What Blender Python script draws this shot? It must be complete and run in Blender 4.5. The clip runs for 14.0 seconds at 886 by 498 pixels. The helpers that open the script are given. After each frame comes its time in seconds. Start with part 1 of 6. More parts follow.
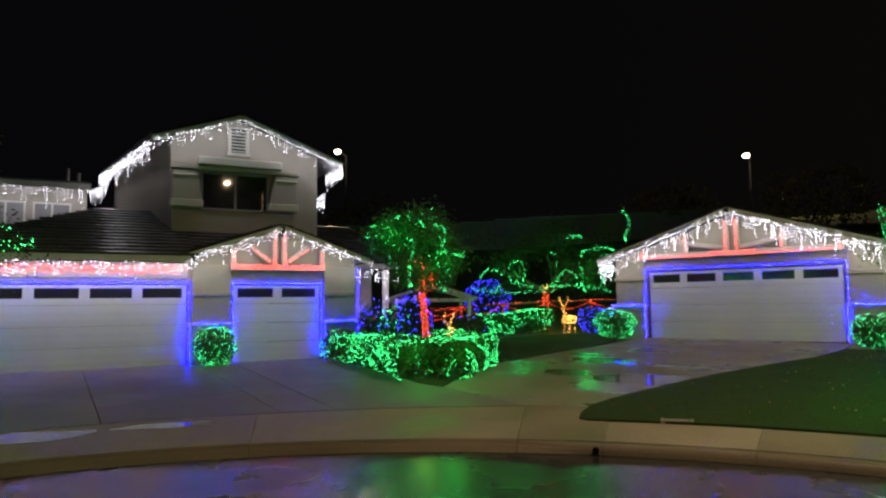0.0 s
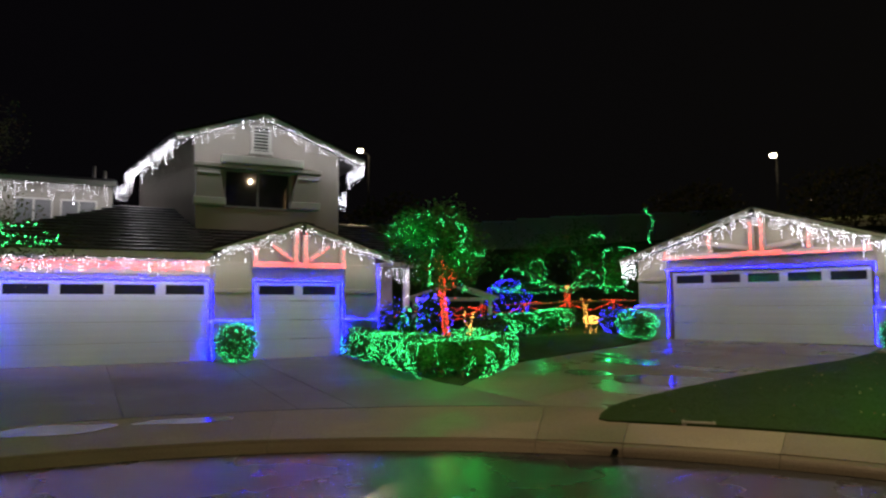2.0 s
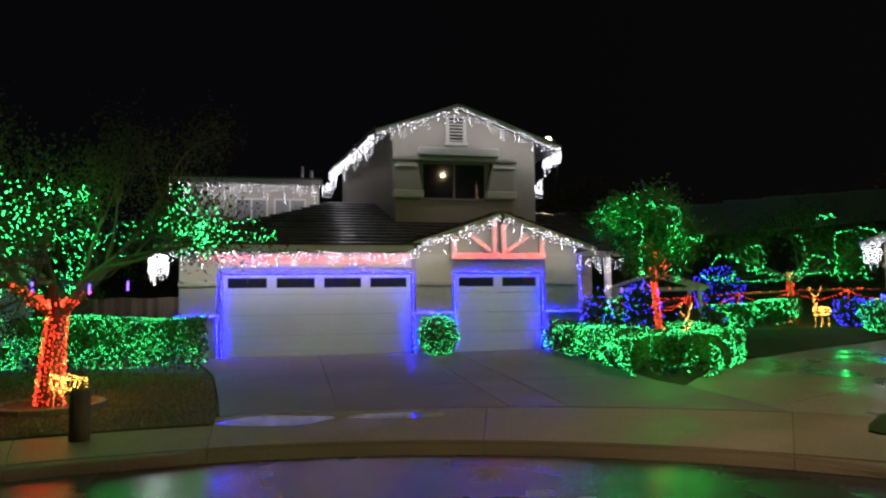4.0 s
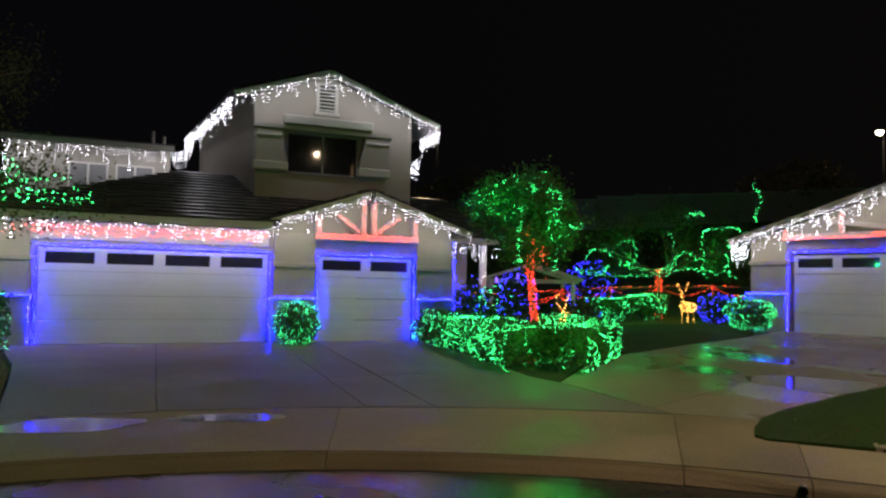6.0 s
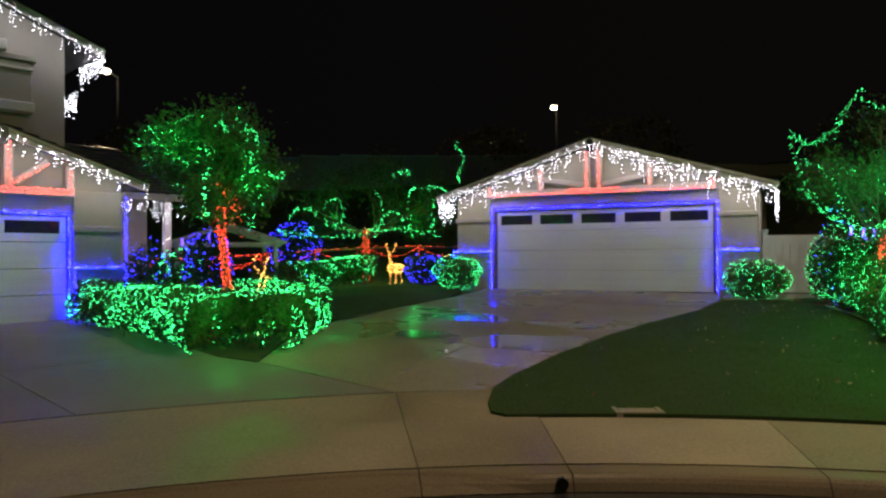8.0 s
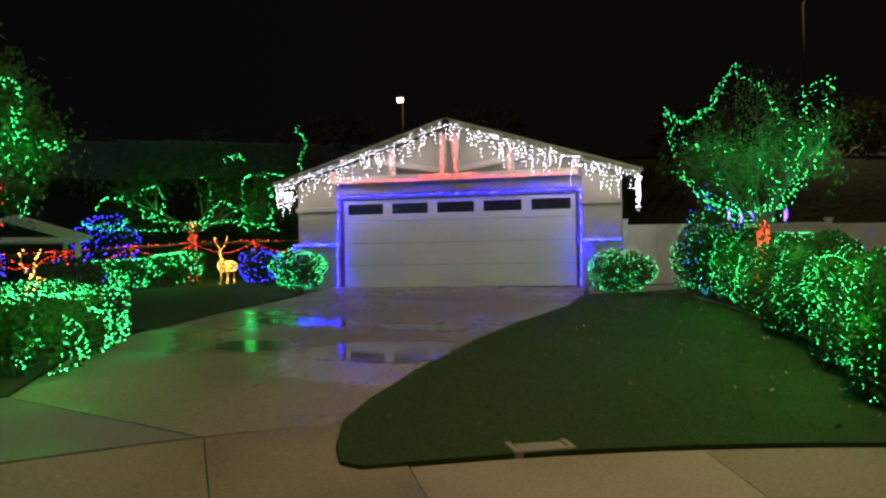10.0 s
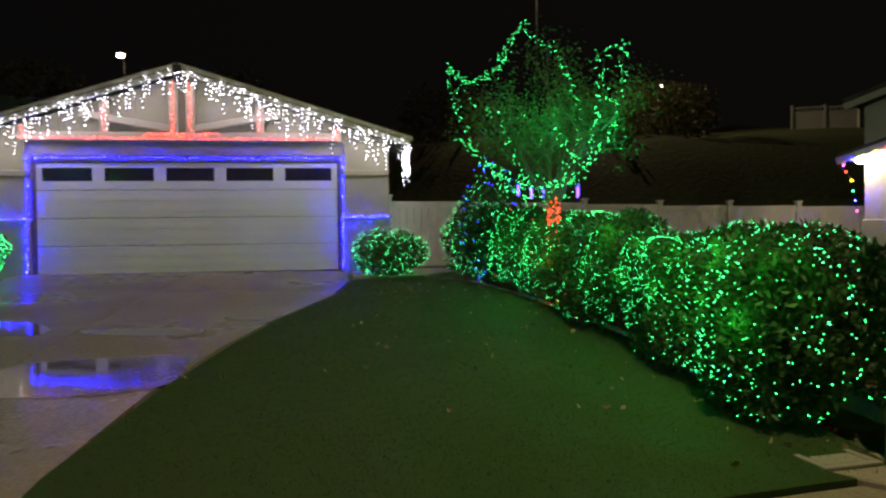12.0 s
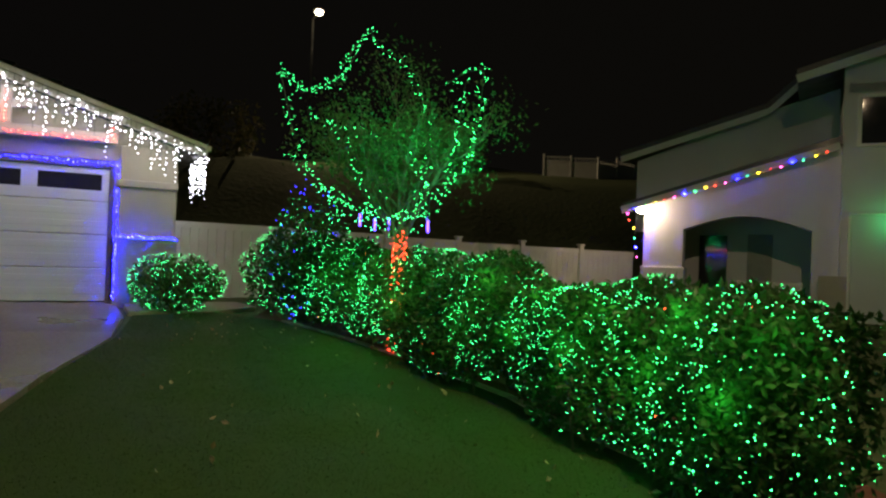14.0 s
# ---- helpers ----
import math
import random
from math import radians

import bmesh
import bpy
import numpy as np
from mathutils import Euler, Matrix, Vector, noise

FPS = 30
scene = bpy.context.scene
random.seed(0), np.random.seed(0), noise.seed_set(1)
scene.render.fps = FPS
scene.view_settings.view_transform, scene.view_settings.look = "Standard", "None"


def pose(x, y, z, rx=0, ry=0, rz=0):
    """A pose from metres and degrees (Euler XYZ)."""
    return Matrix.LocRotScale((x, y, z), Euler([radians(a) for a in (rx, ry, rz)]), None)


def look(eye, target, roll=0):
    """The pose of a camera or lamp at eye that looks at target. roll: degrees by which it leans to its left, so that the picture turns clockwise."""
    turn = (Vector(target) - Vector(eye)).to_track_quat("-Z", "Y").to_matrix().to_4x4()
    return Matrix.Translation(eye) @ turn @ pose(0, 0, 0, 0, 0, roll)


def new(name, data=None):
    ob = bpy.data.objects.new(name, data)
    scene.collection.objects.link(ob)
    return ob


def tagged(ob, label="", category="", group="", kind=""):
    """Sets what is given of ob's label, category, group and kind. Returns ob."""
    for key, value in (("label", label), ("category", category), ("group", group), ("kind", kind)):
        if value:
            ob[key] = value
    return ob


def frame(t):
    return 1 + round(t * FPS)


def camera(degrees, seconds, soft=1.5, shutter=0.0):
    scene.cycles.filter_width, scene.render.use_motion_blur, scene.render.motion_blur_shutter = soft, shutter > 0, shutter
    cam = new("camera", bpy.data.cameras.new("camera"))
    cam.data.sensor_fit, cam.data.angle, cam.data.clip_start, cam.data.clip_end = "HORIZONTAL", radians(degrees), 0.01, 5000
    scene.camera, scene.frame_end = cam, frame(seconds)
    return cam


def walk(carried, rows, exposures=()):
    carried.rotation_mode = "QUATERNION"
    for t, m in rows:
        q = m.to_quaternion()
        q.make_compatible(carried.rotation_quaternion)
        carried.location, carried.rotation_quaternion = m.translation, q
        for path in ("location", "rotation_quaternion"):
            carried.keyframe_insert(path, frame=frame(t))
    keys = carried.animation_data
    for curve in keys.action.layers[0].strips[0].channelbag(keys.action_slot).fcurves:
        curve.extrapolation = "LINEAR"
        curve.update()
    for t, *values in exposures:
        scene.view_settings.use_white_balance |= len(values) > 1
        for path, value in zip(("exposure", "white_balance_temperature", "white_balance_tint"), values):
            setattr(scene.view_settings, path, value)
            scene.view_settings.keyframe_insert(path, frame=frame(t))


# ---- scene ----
cam = camera(63.6, 14.0, soft=2.3, shutter=0.15)
PATH = [
    (0, (0.584, -0.645, 2.004), (0.459, 1.345, 2.159), -0.7),
    (0.5, (0.673, -0.626, 2.011), (0.724, 1.368, 2.166), -0.9),
    (1, (0.679, -0.609, 2.009), (0.838, 1.379, 2.164), -0.9),
    (1.5, (0.664, -0.597, 2.021), (0.781, 1.393, 2.174), -0.8),
    (2, (0.626, -0.6, 1.987), (0.439, 1.385, 2.141), -0.2),
    (2.5, (0.586, -0.595, 1.989), (0.101, 1.34, 2.128), -0.1),
    (3, (0.43, -0.458, 2.001), (-0.27, 1.411, 2.134), -0.7),
    (5.5, (-0.21, 1.313, 1.966), (-0.77, 3.23, 2.088), 1.0),
    (6, (-0.144, 1.768, 1.892), (-0.508, 3.731, 1.999), 1.1),
    (6.5, (-0.161, 2.408, 1.854), (-0.328, 4.4, 1.941), 0.7),
    (7, (-0.159, 2.932, 1.844), (-0.136, 4.931, 1.908), 0.3),
    (7.5, (-0.186, 3.465, 1.816), (0.047, 5.451, 1.859), -0.1),
    (8, (-0.085, 4.026, 1.763), (0.361, 5.975, 1.783), -0.3),
    (8.5, (0.014, 4.555, 1.68), (0.655, 6.449, 1.704), -0.8),
    (11, (0.904, 7.068, 1.633), (1.899, 8.803, 1.624), -0.7),
    (11.5, (1.12, 7.582, 1.61), (2.29, 9.203, 1.59), -0.7),
    (12, (1.492, 8.17, 1.649), (2.926, 9.563, 1.59), -0.6),
    (12.5, (1.651, 8.569, 1.704), (3.308, 9.687, 1.634), -0.3),
    (13, (1.828, 8.999, 1.703), (3.599, 9.928, 1.703), 0.5),
    (13.5, (1.851, 9.508, 1.688), (3.668, 10.343, 1.698), 1.5),
    (14, (1.997, 9.958, 1.751), (3.819, 10.78, 1.775), 2.2),
]
walk(cam, [(t, look(eye, target, roll)) for t, eye, target, roll in PATH])

# ---- world, street lamp light, exposure ----
world = bpy.data.worlds.new("night")
scene.world = world
world.use_nodes = True
bg = world.node_tree.nodes["Background"]
wt = world.node_tree
coord = wt.nodes.new("ShaderNodeTexCoord")
axes = wt.nodes.new("ShaderNodeSeparateXYZ")
wt.links.new(coord.outputs["Generated"], axes.inputs[0])
tint = wt.nodes.new("ShaderNodeValToRGB")
tint.color_ramp.elements[0].position, tint.color_ramp.elements[1].position = 0.0, 1.0
tint.color_ramp.elements[0].color = (0.55, 0.44, 0.78, 1)
tint.color_ramp.elements[1].color = (1.15, 1.03, 0.8, 1)
half = wt.nodes.new("ShaderNodeMath")
half.operation = "MULTIPLY_ADD"
half.inputs[1].default_value = half.inputs[2].default_value = 0.5
wt.links.new(axes.outputs[0], half.inputs[0])
wt.links.new(half.outputs[0], tint.inputs[0])
wt.links.new(tint.outputs[0], bg.inputs[0])
bg.inputs[1].default_value = 0.0029

# ---- materials ----


def mat(name, c1, c2, scale=3.0, fine=60.0, rough=(0.6, 0.85), bump=0.2, metal=0.0, dist=0.02, spec=0.5, rand=0.0, stretch=(1, 1, 1), coat=0.0):
    m = bpy.data.materials.new(name)
    m.use_nodes = True
    nt = m.node_tree
    b = nt.nodes["Principled BSDF"]
    tc = nt.nodes.new("ShaderNodeTexCoord")
    mp = nt.nodes.new("ShaderNodeMapping")
    mp.inputs["Scale"].default_value = stretch
    nt.links.new(tc.outputs["Object"], mp.inputs[0])
    n1 = nt.nodes.new("ShaderNodeTexNoise")
    n1.inputs["Scale"].default_value = scale
    n1.inputs["Detail"].default_value = 5
    n2 = nt.nodes.new("ShaderNodeTexNoise")
    n2.inputs["Scale"].default_value = fine
    n2.inputs["Detail"].default_value = 3
    for n in (n1, n2):
        nt.links.new(mp.outputs[0], n.inputs["Vector"])
    mx = nt.nodes.new("ShaderNodeMath")
    mx.operation = "MULTIPLY_ADD"
    mx.inputs[1].default_value = 0.45
    nt.links.new(n2.outputs[0], mx.inputs[0])
    h = nt.nodes.new("ShaderNodeMath")
    h.operation = "MULTIPLY"
    h.inputs[1].default_value = 0.55
    nt.links.new(n1.outputs[0], h.inputs[0])
    nt.links.new(h.outputs[0], mx.inputs[2])
    fac = mx.outputs[0]
    if rand:
        oi = nt.nodes.new("ShaderNodeObjectInfo")
        ge = nt.nodes.new("ShaderNodeNewGeometry")
        ad = nt.nodes.new("ShaderNodeMath")
        ad.operation = "ADD"
        nt.links.new(oi.outputs["Random"], ad.inputs[0])
        nt.links.new(ge.outputs["Random Per Island"], ad.inputs[1])
        fr = nt.nodes.new("ShaderNodeMath")
        fr.operation = "FRACT"
        nt.links.new(ad.outputs[0], fr.inputs[0])
        a2 = nt.nodes.new("ShaderNodeMath")
        a2.operation = "MULTIPLY_ADD"
        a2.inputs[1].default_value = rand
        nt.links.new(fr.outputs[0], a2.inputs[0])
        sb = nt.nodes.new("ShaderNodeMath")
        sb.operation = "SUBTRACT"
        sb.inputs[1].default_value = rand / 2
        nt.links.new(fac, sb.inputs[0])
        nt.links.new(sb.outputs[0], a2.inputs[2])
        fac = a2.outputs[0]
    cr = nt.nodes.new("ShaderNodeValToRGB")
    cr.color_ramp.elements[0].position, cr.color_ramp.elements[1].position = 0.3, 0.7
    cr.color_ramp.elements[0].color = (*c1, 1)
    cr.color_ramp.elements[1].color = (*c2, 1)
    nt.links.new(fac, cr.inputs[0])
    nt.links.new(cr.outputs[0], b.inputs["Base Color"])
    mr = nt.nodes.new("ShaderNodeMapRange")
    mr.inputs[1].default_value, mr.inputs[2].default_value = 0.38, 0.62
    mr.inputs[3].default_value, mr.inputs[4].default_value = rough
    nt.links.new(n1.outputs[0], mr.inputs[0])
    nt.links.new(mr.outputs[0], b.inputs["Roughness"])
    b.inputs["Metallic"].default_value = metal
    b.inputs["Specular IOR Level"].default_value = spec
    b.inputs["Coat Weight"].default_value = coat
    if bump:
        bp = nt.nodes.new("ShaderNodeBump")
        bp.inputs["Strength"].default_value = bump
        bp.inputs["Distance"].default_value = dist
        nt.links.new(mx.outputs[0], bp.inputs["Height"])
        nt.links.new(bp.outputs[0], b.inputs["Normal"])
    return m


def glow(name, colour, strength, spark=0.0):
    """A glowing material. spark: bulbs differ, most dim, a few up to this much brighter."""
    m = bpy.data.materials.new(name)
    m.use_nodes = True
    nt = m.node_tree
    b = nt.nodes["Principled BSDF"]
    b.inputs["Base Color"].default_value = (*[0.3 * c for c in colour], 1)
    b.inputs["Emission Color"].default_value = (*colour, 1)
    b.inputs["Emission Strength"].default_value = strength
    if spark:
        g = nt.nodes.new("ShaderNodeNewGeometry")
        p = nt.nodes.new("ShaderNodeMath")
        p.operation = "POWER"
        p.inputs[1].default_value = 3
        nt.links.new(g.outputs["Random Per Island"], p.inputs[0])
        a = nt.nodes.new("ShaderNodeMath")
        a.operation = "MULTIPLY_ADD"
        a.inputs[1].default_value, a.inputs[2].default_value = spark, strength
        nt.links.new(p.outputs[0], a.inputs[0])
        nt.links.new(a.outputs[0], b.inputs["Emission Strength"])
    return m


STUCCO = mat("stucco", (0.40, 0.36, 0.27), (0.50, 0.45, 0.35), 1.2, 90, (0.85, 0.95), 0.5, dist=0.01)
STUCCO_UP = mat("stucco_upper", (0.36, 0.33, 0.28), (0.46, 0.42, 0.36), 0.9, 90, (0.85, 0.95), 0.5, dist=0.01)
TRIM = mat("painted_trim", (0.55, 0.53, 0.48), (0.68, 0.66, 0.60), 2.0, 40, (0.5, 0.7), 0.15, dist=0.005)
TIMBER = mat("painted_timber", (0.50, 0.44, 0.38), (0.64, 0.57, 0.50), 3.0, 50, (0.55, 0.75), 0.3, dist=0.005, stretch=(0.4, 4, 4))
TANTRIM = mat("brown_trim", (0.13, 0.105, 0.08), (0.19, 0.155, 0.12), 2.0, 40, (0.6, 0.8), 0.15, dist=0.005)
DOORWHITE = mat("garage_door_paint", (0.66, 0.68, 0.68), (0.78, 0.79, 0.78), 0.8, 60, (0.4, 0.6), 0.1, dist=0.003)
ROOFTILE = mat("roof_tile", (0.05, 0.05, 0.054), (0.12, 0.115, 0.118), 2.0, 30, (0.28, 0.5), 0.3, rand=0.35, dist=0.01)
DARKGLASS = mat("dark_glass", (0.02, 0.02, 0.022), (0.035, 0.035, 0.038), 1.0, 5, (0.02, 0.04), 0.0, spec=0.8)
# Frame grey set darker: shade of the upper window's recess is in the colour.
FRAME_SHADED = mat("window_frame_shaded", (0.20, 0.20, 0.20), (0.28, 0.28, 0.28), 3.0, 40, (0.4, 0.6), 0.05)
CONCRETE = mat("pavement_concrete", (0.21, 0.165, 0.115), (0.47, 0.39, 0.285), 0.8, 38, (0.5, 0.85), 0.3, rand=0.25, dist=0.008)
DRIVE_DARK = mat("driveway_grey", (0.19, 0.172, 0.165), (0.31, 0.28, 0.268), 0.6, 45, (0.5, 0.8), 0.3, rand=0.1, dist=0.008)
DRIVE_LIGHT = mat("driveway_wet", (0.15, 0.13, 0.108), (0.44, 0.375, 0.30), 0.55, 30, (0.25, 0.7), 0.2, rand=0.1, dist=0.006)
PUDDLE = mat("puddle_water", (0.13, 0.115, 0.10), (0.19, 0.165, 0.14), 1.0, 10, (0.06, 0.15), 0.04, dist=0.003, spec=0.9)
ASPHALT = mat("wet_asphalt", (0.028, 0.028, 0.03), (0.065, 0.062, 0.06), 0.35, 130, (0.17, 0.34), 0.3, dist=0.006, spec=0.7)
LAWN = mat("lawn_soil", (0.022, 0.050, 0.004), (0.037, 0.074, 0.007), 1.5, 120, (0.8, 0.95), 0.6, dist=0.03)
BLADE = mat("grass_blade", (0.026, 0.066, 0.004), (0.045, 0.096, 0.008), 2.0, 20, (0.5, 0.7), 0.0, rand=0.5)
DRYLAWN = mat("dry_lawn", (0.07, 0.06, 0.025), (0.13, 0.10, 0.05), 1.2, 100, (0.85, 0.95), 0.6, dist=0.03)
SOIL = mat("soil", (0.04, 0.028, 0.018), (0.09, 0.06, 0.04), 2.5, 60, (0.85, 0.98), 0.8, dist=0.04)
HILL = mat("hillside", (0.065, 0.095, 0.032), (0.13, 0.16, 0.065), 0.15, 4, (0.9, 1.0), 0.6, dist=0.2)
MULCH = mat("red_mulch", (0.12, 0.05, 0.03), (0.22, 0.10, 0.06), 5, 60, (0.8, 0.95), 0.8, dist=0.04)
LEAF = mat("leaf_green", (0.05, 0.12, 0.03), (0.12, 0.21, 0.07), 4.0, 30, (0.4, 0.6), 0.0, rand=0.6)
LEAF_DRY = mat("leaf_olive", (0.06, 0.075, 0.02), (0.14, 0.12, 0.05), 4.0, 30, (0.45, 0.65), 0.0, rand=0.6)


def translucent(m, share):
    """Lets light through thin leaves."""
    nt = m.node_tree
    b, out = nt.nodes["Principled BSDF"], nt.nodes["Material Output"]
    tr = nt.nodes.new("ShaderNodeBsdfTranslucent")
    nt.links.new(b.inputs["Base Color"].links[0].from_socket, tr.inputs["Color"])
    mx = nt.nodes.new("ShaderNodeMixShader")
    mx.inputs[0].default_value = share
    nt.links.new(b.outputs[0], mx.inputs[1])
    nt.links.new(tr.outputs[0], mx.inputs[2])
    nt.links.new(mx.outputs[0], out.inputs["Surface"])


for leafy in (LEAF, LEAF_DRY, BLADE):
    translucent(leafy, 0.45)
BARK = mat("bark", (0.10, 0.075, 0.05), (0.22, 0.17, 0.12), 4, 40, (0.8, 0.95), 0.8, dist=0.03, stretch=(3, 3, 0.6))
POLE = mat("pole_concrete", (0.36, 0.30, 0.22), (0.46, 0.39, 0.30), 2.0, 120, (0.6, 0.8), 0.3, dist=0.005)
VINYL = mat("white_vinyl", (0.62, 0.62, 0.60), (0.74, 0.74, 0.72), 2, 30, (0.4, 0.6), 0.05)
WOODF = mat("fence_wood", (0.10, 0.065, 0.045), (0.20, 0.13, 0.09), 2, 30, (0.75, 0.9), 0.4, rand=0.5, stretch=(6, 6, 0.5))
WHITEHOUSE = mat("white_stucco", (0.52, 0.53, 0.56), (0.64, 0.64, 0.67), 1.0, 80, (0.85, 0.95), 0.4, dist=0.01)
WIRE = mat("dark_wire", (0.02, 0.05, 0.025), (0.03, 0.07, 0.035), 5, 40, (0.5, 0.6), 0.0)
DRYLEAF = mat("fallen_leaf", (0.20, 0.13, 0.06), (0.42, 0.32, 0.2), 5, 40, (0.6, 0.8), 0.0, rand=0.6)
DARKPOLE = mat("dark_pole", (0.02, 0.018, 0.016), (0.035, 0.03, 0.026), 3, 40, (0.6, 0.8), 0.1)
METALP = mat("grey_metal", (0.30, 0.29, 0.27), (0.42, 0.40, 0.37), 5, 60, (0.4, 0.55), 0.1, metal=0.6)
UTIL = mat("utility_lid", (0.30, 0.27, 0.22), (0.42, 0.37, 0.30), 3, 60, (0.6, 0.8), 0.4, dist=0.01)
KERB = mat("kerb_concrete", (0.16, 0.12, 0.08), (0.32, 0.25, 0.17), 0.8, 50, (0.55, 0.85), 0.3, dist=0.008)

G_WHITE = glow("bulb_white", (0.93, 0.90, 1.0), 8.0, 44)
G_GREEN = glow("bulb_green", (0.05, 1.0, 0.22), 6.0, 24)
G_BLUE = glow("bulb_blue", (0.003, 0.003, 1.0), 240, 2100)
G_RED = glow("bulb_red", (1.0, 0.05, 0.02), 4.0, 20)
G_RED_DIM = glow("bulb_red_dim", (1.0, 0.06, 0.04), 8.0, 50)
G_BLUE_SHRUB = glow("bulb_blue_shrub", (0.03, 0.02, 1.0), 8, 34)
G_AMBER = glow("bulb_amber", (1.0, 0.45, 0.08), 2.5, 40)
G_PURPLE = glow("tube_violet", (0.12, 0.05, 1.0), 9)
G_YELLOW = glow("bulb_yellow", (1.0, 0.6, 0.02), 30)
G_MAGENTA = glow("bulb_magenta", (1.0, 0.08, 0.4), 22)
G_PORCH = glow("porch_lamp_lens", (1.0, 0.85, 0.6), 60)
G_LAMP = glow("street_lamp_lens", (1.0, 0.72, 0.32), 0.8)
G_FAR = glow("far_lamp_lens", (1.0, 0.85, 0.55), 40)

# ---- building blocks ----


def mesh_of(name, verts, faces, material, smooth=False):
    me = bpy.data.meshes.new(name)
    me.from_pydata(verts, [], faces)
    me.materials.append(material)
    if smooth:
        me.shade_smooth()
    me.update()
    return me


def thing(name, m=None, label="", category="", group="", kind=""):
    ob = new(name)
    ob.empty_display_size = 0.1
    if m is not None:
        ob.matrix_world = m
    return tagged(ob, label, category, group, kind)


def part(name, bm, material, parent=None, label="", bevel=0.0, smooth=False):
    """Links a bmesh, or ready mesh data, as one mesh object."""
    if isinstance(bm, bmesh.types.BMesh):
        if bevel:
            bmesh.ops.bevel(bm, geom=bm.edges[:], offset=bevel, segments=1, affect="EDGES", clamp_overlap=True)
        bmesh.ops.recalc_face_normals(bm, faces=bm.faces[:])
        me = bpy.data.meshes.new(name)
        bm.to_mesh(me)
        bm.free()
        me.materials.append(material)
        if smooth:
            me.shade_smooth()
    else:
        me = bm
    ob = new(name, me)
    if parent is not None:
        ob.parent = parent
    if label:
        ob["label"] = label
    if name in ("bulb_chain", "hanging_cable", "stem_cluster", "cable", "foliage", "crown", "roof_tiling"):
        ob["kind"] = "stuff"
    return ob


def boxes(*spans):
    """A bmesh of boxes, each (x0, x1, y0, y1, z0, z1)."""
    bm = bmesh.new()
    for x0, x1, y0, y1, z0, z1 in spans:
        v = [bm.verts.new(p) for p in ((x0, y0, z0), (x1, y0, z0), (x1, y1, z0), (x0, y1, z0), (x0, y0, z1), (x1, y0, z1), (x1, y1, z1), (x0, y1, z1))]
        for f in ((3, 2, 1, 0), (4, 5, 6, 7), (0, 1, 5, 4), (1, 2, 6, 5), (2, 3, 7, 6), (3, 0, 4, 7)):
            bm.faces.new([v[i] for i in f])
    return bm


def prism(outline, y0, y1):
    """A bmesh from an outline in x, z, pushed from y0 to y1."""
    bm = bmesh.new()
    a = [bm.verts.new((x, y0, z)) for x, z in outline]
    b = [bm.verts.new((x, y1, z)) for x, z in outline]
    bm.faces.new(a)
    bm.faces.new(b[::-1])
    for i in range(len(a)):
        j = (i + 1) % len(a)
        bm.faces.new((a[j], a[i], b[i], b[j]))
    return bm


def beam(p, q, w, d):
    """A bmesh of a square bar from p to q, w wide in the x-z plane and d deep in y."""
    p, q = Vector(p), Vector(q)
    along = (q - p).normalized()
    side = along.cross(Vector((0, 1, 0))).normalized() * w / 2
    deep = Vector((0, d / 2, 0))
    bm = bmesh.new()
    v = [bm.verts.new(e + s * side + k * deep) for e in (p, q) for s, k in ((-1, -1), (1, -1), (1, 1), (-1, 1))]
    for f in ((3, 2, 1, 0), (4, 5, 6, 7), (0, 1, 5, 4), (1, 2, 6, 5), (2, 3, 7, 6), (3, 0, 4, 7)):
        bm.faces.new([v[i] for i in f])
    return bm


def tube(points, radii, sides=8, bm=None):
    """A bmesh of a tapered tube along points."""
    bm = bm or bmesh.new()
    rings = []
    for i, p in enumerate(points):
        p = Vector(p)
        a = Vector(points[max(i - 1, 0)])
        b = Vector(points[min(i + 1, len(points) - 1)])
        t = (b - a).normalized()
        s = t.orthogonal().normalized()
        o = t.cross(s)
        r = radii[i]
        rings.append([bm.verts.new(p + r * (math.cos(2 * math.pi * k / sides) * s + math.sin(2 * math.pi * k / sides) * o)) for k in range(sides)])
    for a, b in zip(rings, rings[1:]):
        off = min(range(sides), key=lambda k: (a[0].co - b[k].co).length)
        for k in range(sides):
            bm.faces.new((a[k], a[(k + 1) % sides], b[(k + 1 + off) % sides], b[(k + off) % sides]))
    bm.faces.new(rings[0][::-1])
    bm.faces.new(rings[-1])
    return bm


def solid(name, pts, mats, r):
    """Small eight-sided bulbs at pts in one mesh."""
    pts = np.asarray(pts, float).reshape(-1, 3)
    o = np.array([(1, 0, 0), (-1, 0, 0), (0, 1, 0), (0, -1, 0), (0, 0, 1.25), (0, 0, -1.25)]) * r
    f = np.array([(0, 2, 4), (2, 1, 4), (1, 3, 4), (3, 0, 4), (2, 0, 5), (1, 2, 5), (3, 1, 5), (0, 3, 5)])
    v = (pts[:, None, :] + o[None]).reshape(-1, 3)
    fs = (f[None] + 6 * np.arange(len(pts))[:, None, None]).reshape(-1, 3)
    return mesh_of(name, v.tolist(), fs.tolist(), mats)


